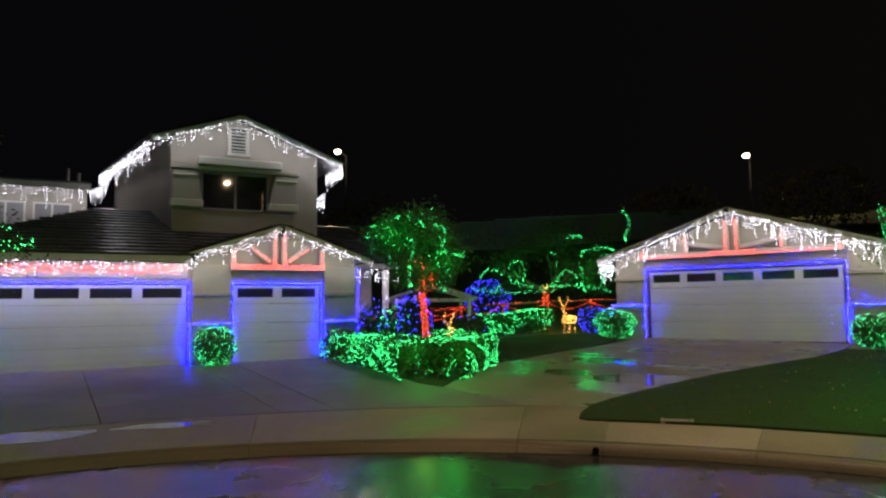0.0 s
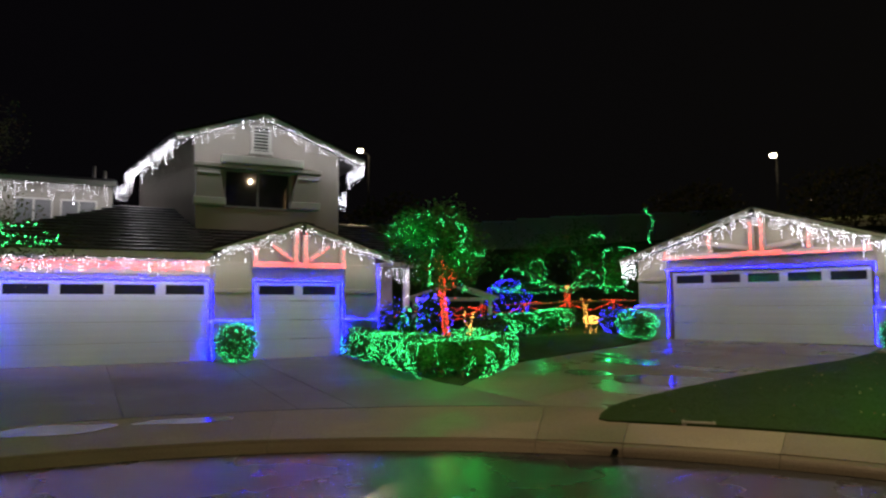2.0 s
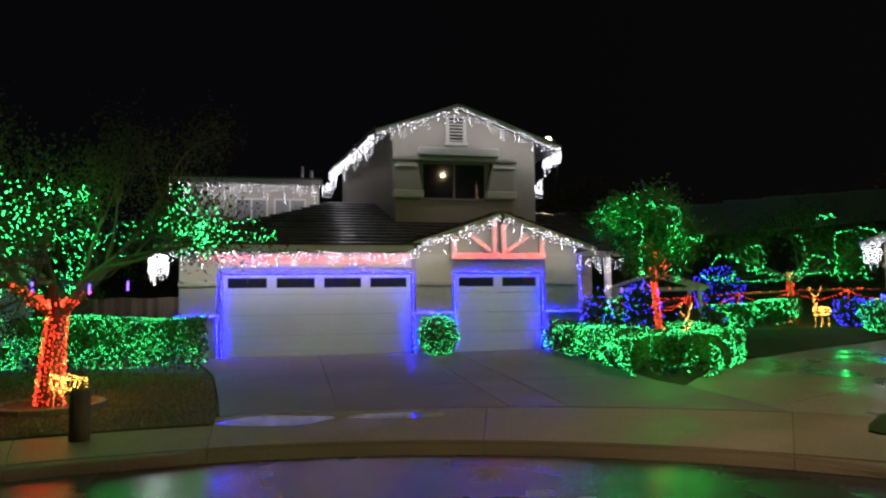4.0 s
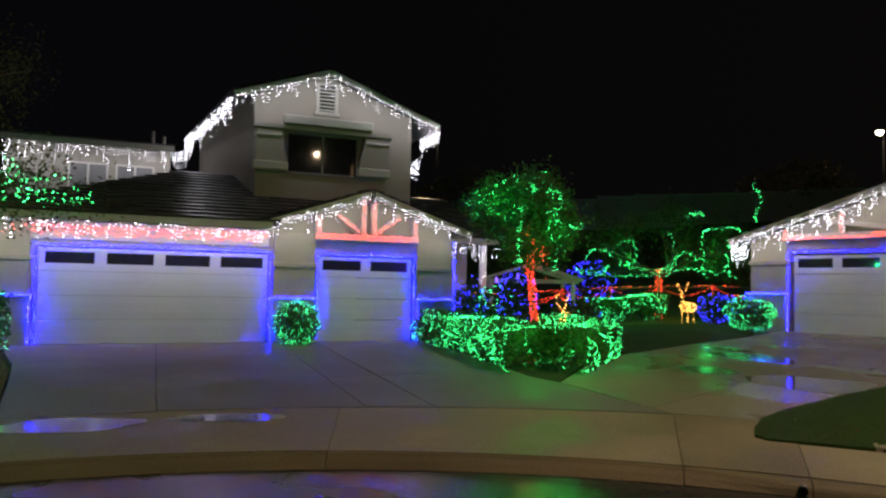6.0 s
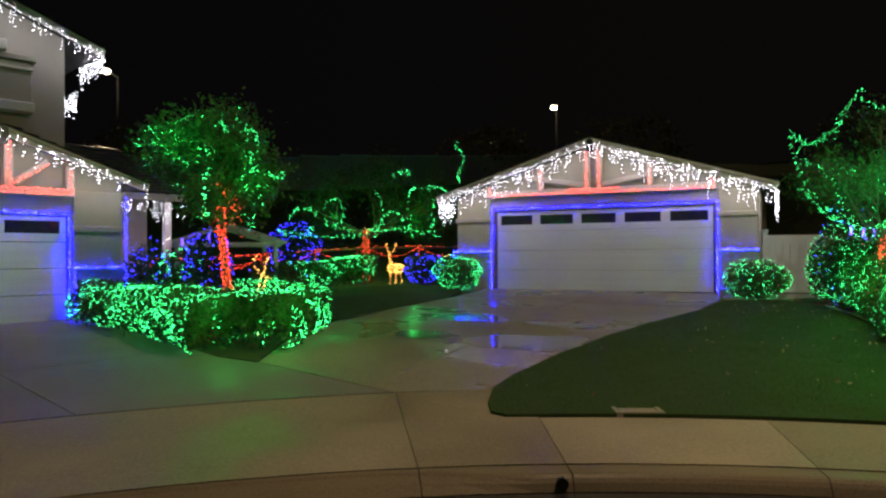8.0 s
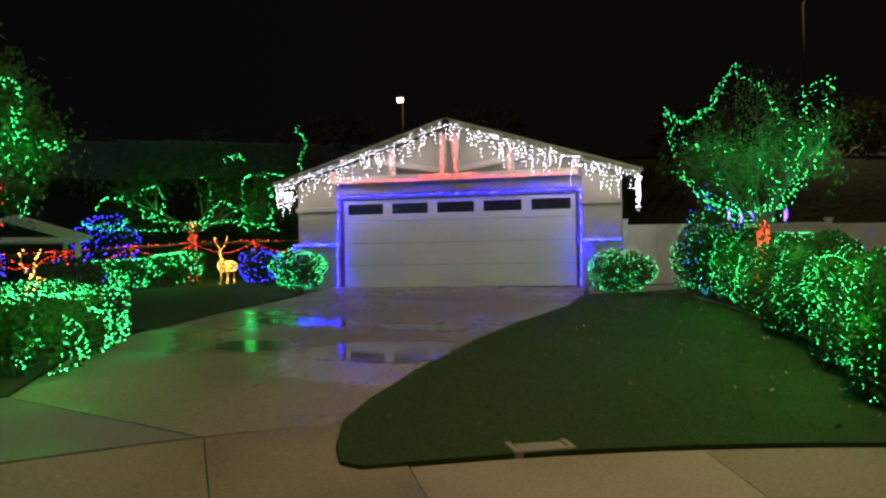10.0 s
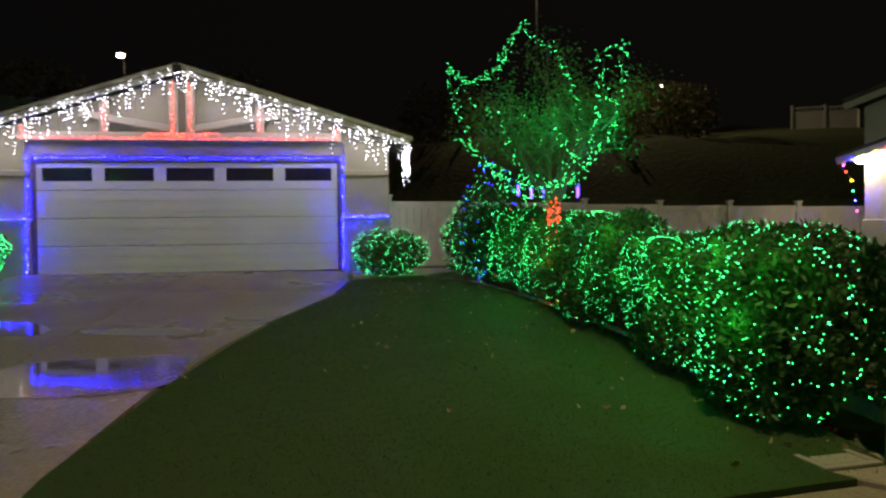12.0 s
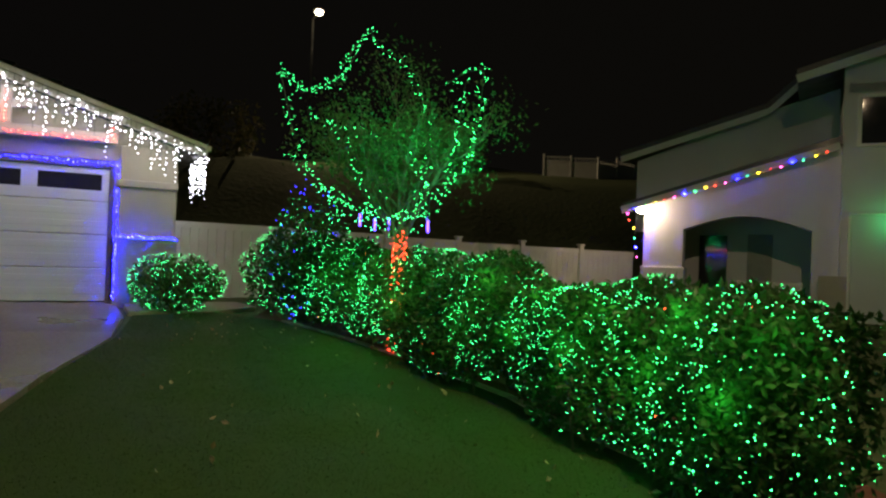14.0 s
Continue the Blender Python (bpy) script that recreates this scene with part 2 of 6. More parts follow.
def leaves(name, pts, size, material, rng, aspect=0.5, up=0.0):
    """Folded leaves at pts: two triangles each side of the midrib, turned at random."""
    pts = np.asarray(pts, float).reshape(-1, 3)
    n = len(pts)
    d = rng.normal(size=(n, 3))
    d[:, 2] += up
    d /= np.linalg.norm(d, axis=1)[:, None]
    e = rng.normal(size=(n, 3))
    e -= (e * d).sum(1)[:, None] * d
    e /= np.linalg.norm(e, axis=1)[:, None]
    k = np.cross(d, e)
    s = size * rng.uniform(0.6, 1.3, n)[:, None]
    tip, mid = pts + d * s, pts + d * s * 0.45
    v = np.stack([pts, mid + e * s * aspect * 0.5 + k * s * 0.1, tip, mid - e * s * aspect * 0.5 + k * s * 0.1], 1).reshape(-1, 3)
    i = 4 * np.arange(n)[:, None]
    fs = np.concatenate([i + np.array([[0, 1, 2]]), i + np.array([[0, 2, 3]])])
    return mesh_of(name, v.tolist(), fs.tolist(), material)


def along(points, step, rng, jitter=0.0):
    """Places every step metres along a line of points."""
    out, left = [], 0.0
    for p, q in zip(points, points[1:]):
        p, q = np.array(p, float), np.array(q, float)
        length = float(np.linalg.norm(q - p))
        d = left
        while d < length:
            out.append(p + (q - p) * d / length + rng.normal(size=3) * jitter)
            d += step
        left = d - length
    return out


def string(name, lines, step, glowing, r, parent=None, seed=1, jitter=0.012, label="", category="string lights", group="", cable=True):
    """A string of lights: its cable and its bulbs, under one thing."""
    rng = np.random.default_rng(seed)
    if parent is None:
        parent = thing(name, None, label, category, group)
    pts = []
    for line in lines:
        pts += along(line, step, rng, jitter)
    part("bulb_chain", solid("bulbs", pts, glowing, r), None, parent, "small glowing light bulbs")
    if cable:
        bm = bmesh.new()
        for line in lines:
            for p, q in zip(line, line[1:]):
                if (Vector(p) - Vector(q)).length > 1e-4:
                    tube([p, q], [0.004, 0.004], 4, bm)
        part("cable", bm, WIRE, parent, "thin green cable")
    return parent


# ---- the lie of the land ----
CX, CY, RK = 0.0, -0.6, 9.9


def smooth(a, b, x):
    s = min(1.0, max(0.0, (x - a) / (b - a)))
    return s * s * (3 - 2 * s)


def height(x, y):
    r = math.hypot(x - CX, y - CY)
    if r < 10.0:
        z = 0.13
    elif r < 11.55:
        z = 0.13 + 0.04 * (r - 10) / 1.55
    else:
        s = smooth(-4, 4, x)
        z = 0.17 + (0.037 * (1 - s) + 0.0555 * s) * min(r - 11.55, 8 * (1 - s) + 12 * s)
    far = max(0.0, r - 34)
    hill = 0.6 * min(far, 8) + 0.14 * min(max(0.0, far - 8), 40)
    return z + hill * smooth(-30, 5, y)


def sheet(outline, lift, size=0.6, skirt=0.0):
    """A bmesh of a flat outline cut into cells and laid on the land, lift above it, with a skirt down its edge."""
    bm = bmesh.new()
    bm.faces.new([bm.verts.new((x, y, 0)) for x, y in outline])
    xs, ys = [p[0] for p in outline], [p[1] for p in outline]
    for axis, lo, hi in ((0, min(xs), max(xs)), (1, min(ys), max(ys))):
        k = lo + size
        while k < hi:
            co, no = [0, 0, 0], [0, 0, 0]
            co[axis], no[axis] = k, 1
            bmesh.ops.bisect_plane(bm, geom=bm.verts[:] + bm.edges[:] + bm.faces[:], plane_co=co, plane_no=no)
            k += size
    if skirt:
        edge = [e for e in bm.edges if len(e.link_faces) == 1]
        made = bmesh.ops.extrude_edge_only(bm, edges=edge)["geom"]
        low = {v for v in made if isinstance(v, bmesh.types.BMVert)}
    else:
        low = set()
    for v in bm.verts:
        v.co.z = height(v.co.x, v.co.y) + lift - (skirt if v in low else 0.0)
    return bm


def slabs(name, outline, m, us, bs, material, label):
    """A driveway of cast panels: the outline cut along lines in the frame m, with narrow open joints."""
    top = thing(name, None, label, "driveway", "", "structure")
    turn = m.to_3x3()
    for u0, u1 in zip(us, us[1:]):
        for b0, b1 in zip(bs, bs[1:]):
            bm = bmesh.new()
            bm.faces.new([bm.verts.new((x, y, 0)) for x, y in outline])
            bmesh.ops.triangulate(bm, faces=bm.faces[:])
            for place, way in (((u0 + 0.006, 0, 0), (-1, 0, 0)), ((u1 - 0.006, 0, 0), (1, 0, 0)), ((0, b0 + 0.006, 0), (0, -1, 0)), ((0, b1 - 0.006, 0), (0, 1, 0))):
                bmesh.ops.bisect_plane(bm, geom=bm.verts[:] + bm.edges[:] + bm.faces[:], plane_co=m @ Vector(place), plane_no=turn @ Vector(way), clear_outer=True)
            if not bm.faces:
                bm.free()
                continue
            for axis in (0, 1):
                lo, hi = min(v.co[axis] for v in bm.verts), max(v.co[axis] for v in bm.verts)
                k = lo + 0.8
                while k < hi:
                    no = (1, 0, 0) if axis == 0 else (0, 1, 0)
                    bmesh.ops.bisect_plane(bm, geom=bm.verts[:] + bm.edges[:] + bm.faces[:], plane_co=(k, k, 0), plane_no=no)
                    k += 0.8
            edge = [e for e in bm.edges if len(e.link_faces) == 1]
            made = bmesh.ops.extrude_edge_only(bm, edges=edge)["geom"]
            low = {v for v in made if isinstance(v, bmesh.types.BMVert)}
            for v in bm.verts:
                v.co.z = height(v.co.x, v.co.y) - (0.12 if v in low else 0.0)
            part("panel", bm, material, top)


def border(a):
    """Radius of the joint between pavement and driveways."""
    return 12.66 - 0.0125 * (a - 85)


def polar(r, a):
    return (CX + r * math.cos(radians(a)), CY + r * math.sin(radians(a)))


def arc(r, a0, a1, step=3.0):
    n = max(1, round(abs(a1 - a0) / step))
    return [polar(r, a0 + (a1 - a0) * i / n) for i in range(n + 1)]


# ---- ground, road, kerb, pavement ----
def ground():
    n = 90
    verts, faces = [], []
    rs = [0, 4, 8, 9.7, 9.9, 10.2, 10.8, 11.5, 12.2, 13, 14, 15, 16, 17, 18, 19, 20, 21.5, 23, 25, 27, 29, 31, 33, 35, 37, 39, 42, 46, 50, 55, 60, 66, 72, 90, 140, 300, 900, 3000]
    for r in rs:
        for k in range(n):
            x, y = polar(r, 360 * k / n)
            far = smooth(26, 40, r)
            z = height(x, y) - 0.06 if r > 9.95 else -0.12
            verts.append((x, y, z + far * 0.7 * noise.noise(Vector((x * 0.15, y * 0.15, 0)))))
    for i in range(len(rs) - 1):
        for k in range(n):
            a, b = i * n + k, i * n + (k + 1) % n
            faces.append((a, a + n, b + n, b))
    me = mesh_of("ground", verts, faces, HILL, True)
    tagged(new("ground", me), "dark earth and scrub slope rising behind the houses", "ground", "", "structure")


ground()


def road():
    verts, faces = [], []
    rs, n = [0, 2, 4, 6, 8, 9.2, 9.85], 72
    for r in rs:
        for k in range(n):
            x, y = polar(r, 360 * k / n)
            verts.append((x, y, 0.06 * (1 - r / 9.85) + 0.004))
    for i in range(len(rs) - 1):
        for k in range(n):
            a, b = i * n + k, i * n + (k + 1) % n
            faces.append((a, a + n, b + n, b))
    tagged(new("road", mesh_of("road", verts, faces, ASPHALT, True)), "wet dark asphalt turning circle reflecting coloured lights", "road", "", "structure")


road()


def draw_back(a):
    """How far the kerb's top edge is drawn back: flat across the driveways, steep elsewhere."""
    return 0.05 + 0.19 * smooth(79, 87, a) * (1 - smooth(124, 129, a))


def ring_piece(a0, a1, r0, r1, z0, z1):
    """One length of kerb with a rounded face."""
    bm = bmesh.new()
    rows = []
    n = 4
    for i in range(n + 1):
        a = a0 + (a1 - a0) * i / n
        k = draw_back(a)
        prof = [(r0, -0.1), (r0, z0), (r0 + k * 0.55, z1 * 0.55), (r0 + k, z1 - 0.025), (r0 + k + 0.025, z1 - 0.006), (r0 + k + 0.055, z1), (r1, z1), (r1, -0.1)]
        rows.append([bm.verts.new((*polar(r, a), z)) for r, z in prof])
    for p, q in zip(rows, rows[1:]):
        for k in range(len(prof)):
            j = (k + 1) % len(prof)
            bm.faces.new((p[k], p[j], q[j], q[k]))
    bm.faces.new(rows[0][::-1])
    bm.faces.new(rows[-1])
    return bm


kerb = thing("kerb", None, "pale concrete kerb and gutter curving round the street", "kerb", "", "structure")
JOINTS = [-20, -8, 8, 20, 32, 44, 56, 67.2, 78, 84.6, 105.6, 125.5, 138, 150, 162, 174, 186, 200]
for a0, a1 in zip(JOINTS, JOINTS[1:]):
    n = max(1, round((a1 - a0) / 6))
    for i in range(n):
        lo, hi = a0 + (a1 - a0) * i / n, a0 + (a1 - a0) * (i + 1) / n
        part("kerb_stone", ring_piece(lo + (0.025 if i == 0 else 0.0), hi - (0.025 if i == n - 1 else 0.0), 9.8, 10.1, 0.012, 0.125), KERB, kerb)
pavement = thing("pavement", None, "worn damp concrete pavement slabs along the kerb", "pavement", "", "structure")
for a0, a1 in zip(JOINTS, JOINTS[1:]):
    bm = bmesh.new()
    rows = []
    wide = 77 < a0 < 120
    for i in range(9):
        a = a0 + 0.02 + (a1 - a0 - 0.04) * i / 8
        outer = border(a) if wide else 11.55
        prof = [(10.11, -0.1), (10.11, 0), (10.8, 0), (11.54, 0)] + ([((11.54 + outer) / 2, 0), (outer, 0)] if wide else []) + [(outer, -0.1)]
        rows.append([bm.verts.new((*polar(r, a), height(*polar(r, a)) + dz)) for r, dz in prof])
    for p, q in zip(rows, rows[1:]):
        for j in range(len(prof) - 1):
            bm.faces.new((p[j], p[j + 1], q[j + 1], q[j]))
    bm.faces.new(rows[0])
    bm.faces.new(rows[-1][::-1])
    part("slab", bm, CONCRETE, pavement)

# driveways, lawns and beds
LEFT_DRIVE = [polar(border(125.2) + 0.05, 125.2), (-8.17, 10.8), (-9.38, 12.27), (-10.0, 13.0), (-12.3, 15.2), (-12.5, 15.9), (-3.6, 21.1), (-3.4, 19.6), (-2.4, 17.6), (-0.85, 14.8), (-0.38, 14.2), (1.15, 12.05)] + [polar(border(a) + 0.05, a) for a in range(86, 124, 3)]
slabs("driveway_1", LEFT_DRIVE, pose(-11.8, 15.6, 0, 0, 0, 32.5), (-9, -0.6, 2.5, 5.23, 6.15, 20), (-20, -5.6, 9), DRIVE_DARK, "grey damp concrete driveway sloping up to the two garage doors")
RIGHT_DRIVE = [(1.17, 12.06), (-0.37, 14.21), (0.1, 16.2), (0.95, 17.9), (2.3, 19.4), (3.9, 20.9), (5.0, 22.2), (5.7, 23.6), (10.6, 19.8), (9.6, 18.45), (8.3, 17.2), (6.5, 16.0), (5.22, 15.0), (3.88, 13.78), (2.72, 12.5), (2.3, 11.95)] + arc(12.71, 79.9, 84.5, 1.8)
slabs("driveway_2", RIGHT_DRIVE, pose(5.8, 23.37, 0, 0, 0, -38.4), (-20, 0.0, 3.0, 20), (-20, -8.6, -5.6, -2.8, 9), DRIVE_LIGHT, "pale wet concrete driveway with puddles")
LAWN_R = [(1.98, 10.93), (2.06, 11.3), (2.3, 11.9), (2.74, 12.48), (3.93, 13.7), (5.3, 14.92), (6.6, 15.94), (8.35, 17.14), (9.65, 18.32), (10.9, 17.9), (10.9, 16.6), (10.36, 15.24), (9.64, 13.83), (8.62, 12.19), (7.91, 11.44), (7.46, 10.77), (7.11, 10.3), (6.85, 9.75)] + arc(11.57, 57, 79.6)
lawn = tagged(part("lawn_1", sheet(LAWN_R, 0.03, 0.5, 0.1), LAWN), "dark green clipped front lawn beside the driveway", "lawn", "", "structure")
LAWN_M = [(1.2, 18.1), (2.35, 19.45), (3.85, 20.95), (4.6, 22.3), (4.0, 26.5), (-1.5, 26.5), (-0.9, 20.6), (0.4, 18.3)]
tagged(part("lawn_2", sheet(LAWN_M, 0.02, 0.6, 0.1), LAWN), "small dark lawn between the two garages", "lawn", "", "structure")
LAWN_L = [polar(11.57, 125.7), (-7.13, 9.47), (-8.22, 10.8), (-9.43, 12.27), (-10.2, 13.0), (-13.0, 11.9), (-17, 8.5), polar(15, 152)] + arc(11.57, 152, 128)
tagged(part("lawn_3", sheet(LAWN_L, 0.02, 0.6, 0.1), DRYLAWN), "brown patchy grass verge under the lit tree", "lawn", "", "structure")

# ---- houses ----
def courses(name, rows, parent, label=""):
    """A tiled roof face. Rows from the eave up: (left point, right point); tiles lie between one row and the next, each lapping the one below."""
    verts, faces = [], []
    rng = random.Random(5)
    for i, ((a, b), (c, d)) in enumerate(zip(rows, rows[1:])):
        a, b, c, d = (Vector(p) for p in (a, b, c, d))
        n = max(1, round((b - a).length / 0.34))
        up = (b - a).cross(c - a).normalized() if (b - a).length > 0.01 else (d - c).cross(c - a).normalized()
        if up.z < 0:
            up = -up
        for k in range(n):
            s0, s1 = (k + 0.01) / n, (k + 0.99) / n
            lift = 0.055 + rng.uniform(-0.008, 0.01)
            p, q, r, s = a.lerp(b, s0), a.lerp(b, s1), c.lerp(d, s1), c.lerp(d, s0)
            o = len(verts)
            verts += [tuple(p), tuple(q), tuple(p + up * lift), tuple(q + up * lift), tuple(r + up * 0.008), tuple(s + up * 0.008)]
            faces += [(o, o + 1, o + 3, o + 2), (o + 2, o + 3, o + 4, o + 5)]
    return part(name, mesh_of(name, verts, faces, ROOFTILE), None, parent, label)


def roof_face(parent, eave_l, eave_r, top_l, top_r, n, name="roof_tiling"):
    a, b, c, d = (Vector(p) for p in (eave_l, eave_r, top_l, top_r))
    rows = [(a.lerp(c, i / n), b.lerp(d, i / n)) for i in range(n + 1)]
    under = Vector((0, 0, -0.05))
    bm = bmesh.new()
    v = [bm.verts.new(p + under * k) for k in (0.1, 2.5) for p in (a, b, d, c)]
    for f in ((0, 1, 2, 3), (7, 6, 5, 4), (0, 4, 5, 1), (1, 5, 6, 2), (2, 6, 7, 3), (3, 7, 4, 0)):
        bm.faces.new([v[i] for i in f])
    bmesh.ops.remove_doubles(bm, verts=bm.verts[:], dist=1e-4)
    deck = part("roof_deck", bm, ROOFTILE, parent, "roof boarding under the tiles")
    courses(name, rows, deck, "rows of flat dark concrete tiles")
    return deck


def garage_door(m, w, h, wins, label):
    """A sectional door: four ribbed sections, a row of window panes in the top one."""
    d = thing("garage_door", m, label, "garage door")
    sec = h / 4
    for i in range(4):
        z0, z1 = i * sec + 0.006, (i + 1) * sec - 0.006
        spans = [(0.0, w, 0.0, 0.04, z0, z1)] if i < 3 else []
        if i == 3:
            wl = w / wins
            x = 0.0
            wz0, wz1 = z0 + 0.17, z1 - 0.10
            spans = [(0, w, 0, 0.04, z0, wz0), (0, w, 0, 0.04, wz1, z1)]
            for k in range(wins + 1):
                xa = 0 if k == 0 else k * wl - wl * 0.1
                xb = w if k == wins else k * wl + wl * 0.1
                spans.append((xa, xb, 0, 0.04, wz0, wz1))
        s = part("door_section", boxes(*spans), DOORWHITE, d, bevel=0.004)
        if i < 3:
            for zz in (z0 + sec * 0.30, z0 + sec * 0.68):
                part("rib", boxes((0.04, w - 0.04, -0.004, 0.0, zz - 0.05, zz + 0.05)), DOORWHITE, s, bevel=0.0035)
        else:
            for k in range(wins):
                xa, xb = k * wl + wl * 0.1, (k + 1) * wl - wl * 0.1
                part("pane", boxes((xa, xb, 0.015, 0.025, wz0, wz1)), DARKGLASS, s, "dark glass pane")
    return d


def truss(m, u0, u1, z0, zpeak, slope, posts, mid):
    """The painted timber frame across a gable: bottom chord, posts and two braces."""
    t = thing("gable_truss", m, "painted timber gable truss glowing pink under red lights", "gable truss")
    part("chord", boxes((u0, u1, -0.09, 0.0, z0, z0 + 0.16)), TIMBER, t, bevel=0.008)
    for p in posts:
        top = zpeak - slope * abs(p - mid) - 0.14
        part("post", boxes((p - 0.08, p + 0.08, -0.085, 0.0, z0 + 0.162, top)), TIMBER, t, bevel=0.008)
    for s in (-1, 1):
        far = mid + s * (u1 - u0) * 0.31
        part("brace", beam((mid + s * 0.25, -0.045, z0 + 0.24), (far, -0.045, zpeak - slope * abs(far - mid) - 0.22), 0.13, 0.07), TIMBER, t, bevel=0.008)
    return t


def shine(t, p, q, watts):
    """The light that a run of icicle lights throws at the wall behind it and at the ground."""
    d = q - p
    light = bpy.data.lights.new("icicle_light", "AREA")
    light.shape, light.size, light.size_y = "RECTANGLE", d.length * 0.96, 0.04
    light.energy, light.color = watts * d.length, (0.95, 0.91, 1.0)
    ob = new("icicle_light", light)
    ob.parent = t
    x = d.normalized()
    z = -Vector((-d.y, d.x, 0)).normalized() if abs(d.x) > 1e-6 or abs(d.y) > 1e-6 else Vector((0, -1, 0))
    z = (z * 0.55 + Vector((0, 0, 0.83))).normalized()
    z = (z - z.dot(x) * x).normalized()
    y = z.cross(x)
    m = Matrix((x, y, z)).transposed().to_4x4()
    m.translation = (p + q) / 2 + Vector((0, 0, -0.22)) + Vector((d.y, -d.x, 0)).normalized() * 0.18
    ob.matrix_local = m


def icicles(name, lines, m, seed, drop=(0.08, 0.42), step=0.1, r=0.0084, label="white icicle lights hanging along the eave", glowing=None, power=1.0, every=0.072):
    """Icicle lights under one or more eave lines: a cable and short hanging strands of bulbs."""
    rng = np.random.default_rng(seed)
    t = thing(name, m, label, "string lights", "icicle lights")
    pts = []
    bm = bmesh.new()
    for p, q in lines:
        p, q = np.array(p, float), np.array(q, float)
        length = float(np.linalg.norm(q - p))
        tube([tuple(p), tuple(q)], [0.006, 0.006], 4, bm)
        n = int(length / step * 1.3)
        for k in range(n):
            if rng.random() < 0.12:
                continue
            b = p + (q - p) * (k + rng.uniform(0.2, 0.8)) / n
            deep = rng.uniform(*drop) * (0.82 + 0.18 * math.sin(k * 1.9))
            end = b + np.array([0, 0, -max(0.05, deep)])
            tube([tuple(b), tuple(end)], [0.003, 0.003], 3, bm)
            z = rng.uniform(0.01, 0.12)
            while z < deep + 0.02:
                if rng.random() < 0.82:
                    pts.append(b + np.array([rng.normal() * 0.015, rng.normal() * 0.012 - 0.012, -z]))
                z += every * rng.uniform(0.8, 1.4)
    part("hanging_cable", bm, WIRE, t, "thin hanging cables")
    part("bulb_chain", solid("bulbs", pts, glowing or G_WHITE, r), None, t, "small glowing white bulbs")
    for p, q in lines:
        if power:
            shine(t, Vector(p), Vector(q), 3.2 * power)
    return t


def frame_of(x, y, z, a):
    return pose(x, y, z, 0, 0, a)


HL = frame_of(-11.8, 15.6, 0.465, 32.5)
HR = frame_of(5.8, 23.37, 0.825, -38.4)


def at(m, x, y, z):
    return m @ pose(x, y, z)


def pier(parent, u0, u1, base, band, top, name="pier"):
    """A stucco pier: thick base, a cap, the shaft, a band and the head above it."""
    w = part(name, boxes((u0, u1, -0.10, 0.02, base + 0.05, top)), STUCCO, parent, bevel=0.01)
    part("plinth", boxes((u0 - 0.05, u1 + 0.05, -0.19, 0.02, -0.1, base)), STUCCO, w, bevel=0.012)
    part("cap", boxes((u0 - 0.08, u1 + 0.08, -0.23, 0.02, base + 0.002, base + 0.06)), TRIM, w, bevel=0.012)
    part("band", boxes((u0 - 0.04, u1 + 0.04, -0.15, 0.02, band - 0.07, band + 0.05)), STUCCO, w, bevel=0.012)
    return w


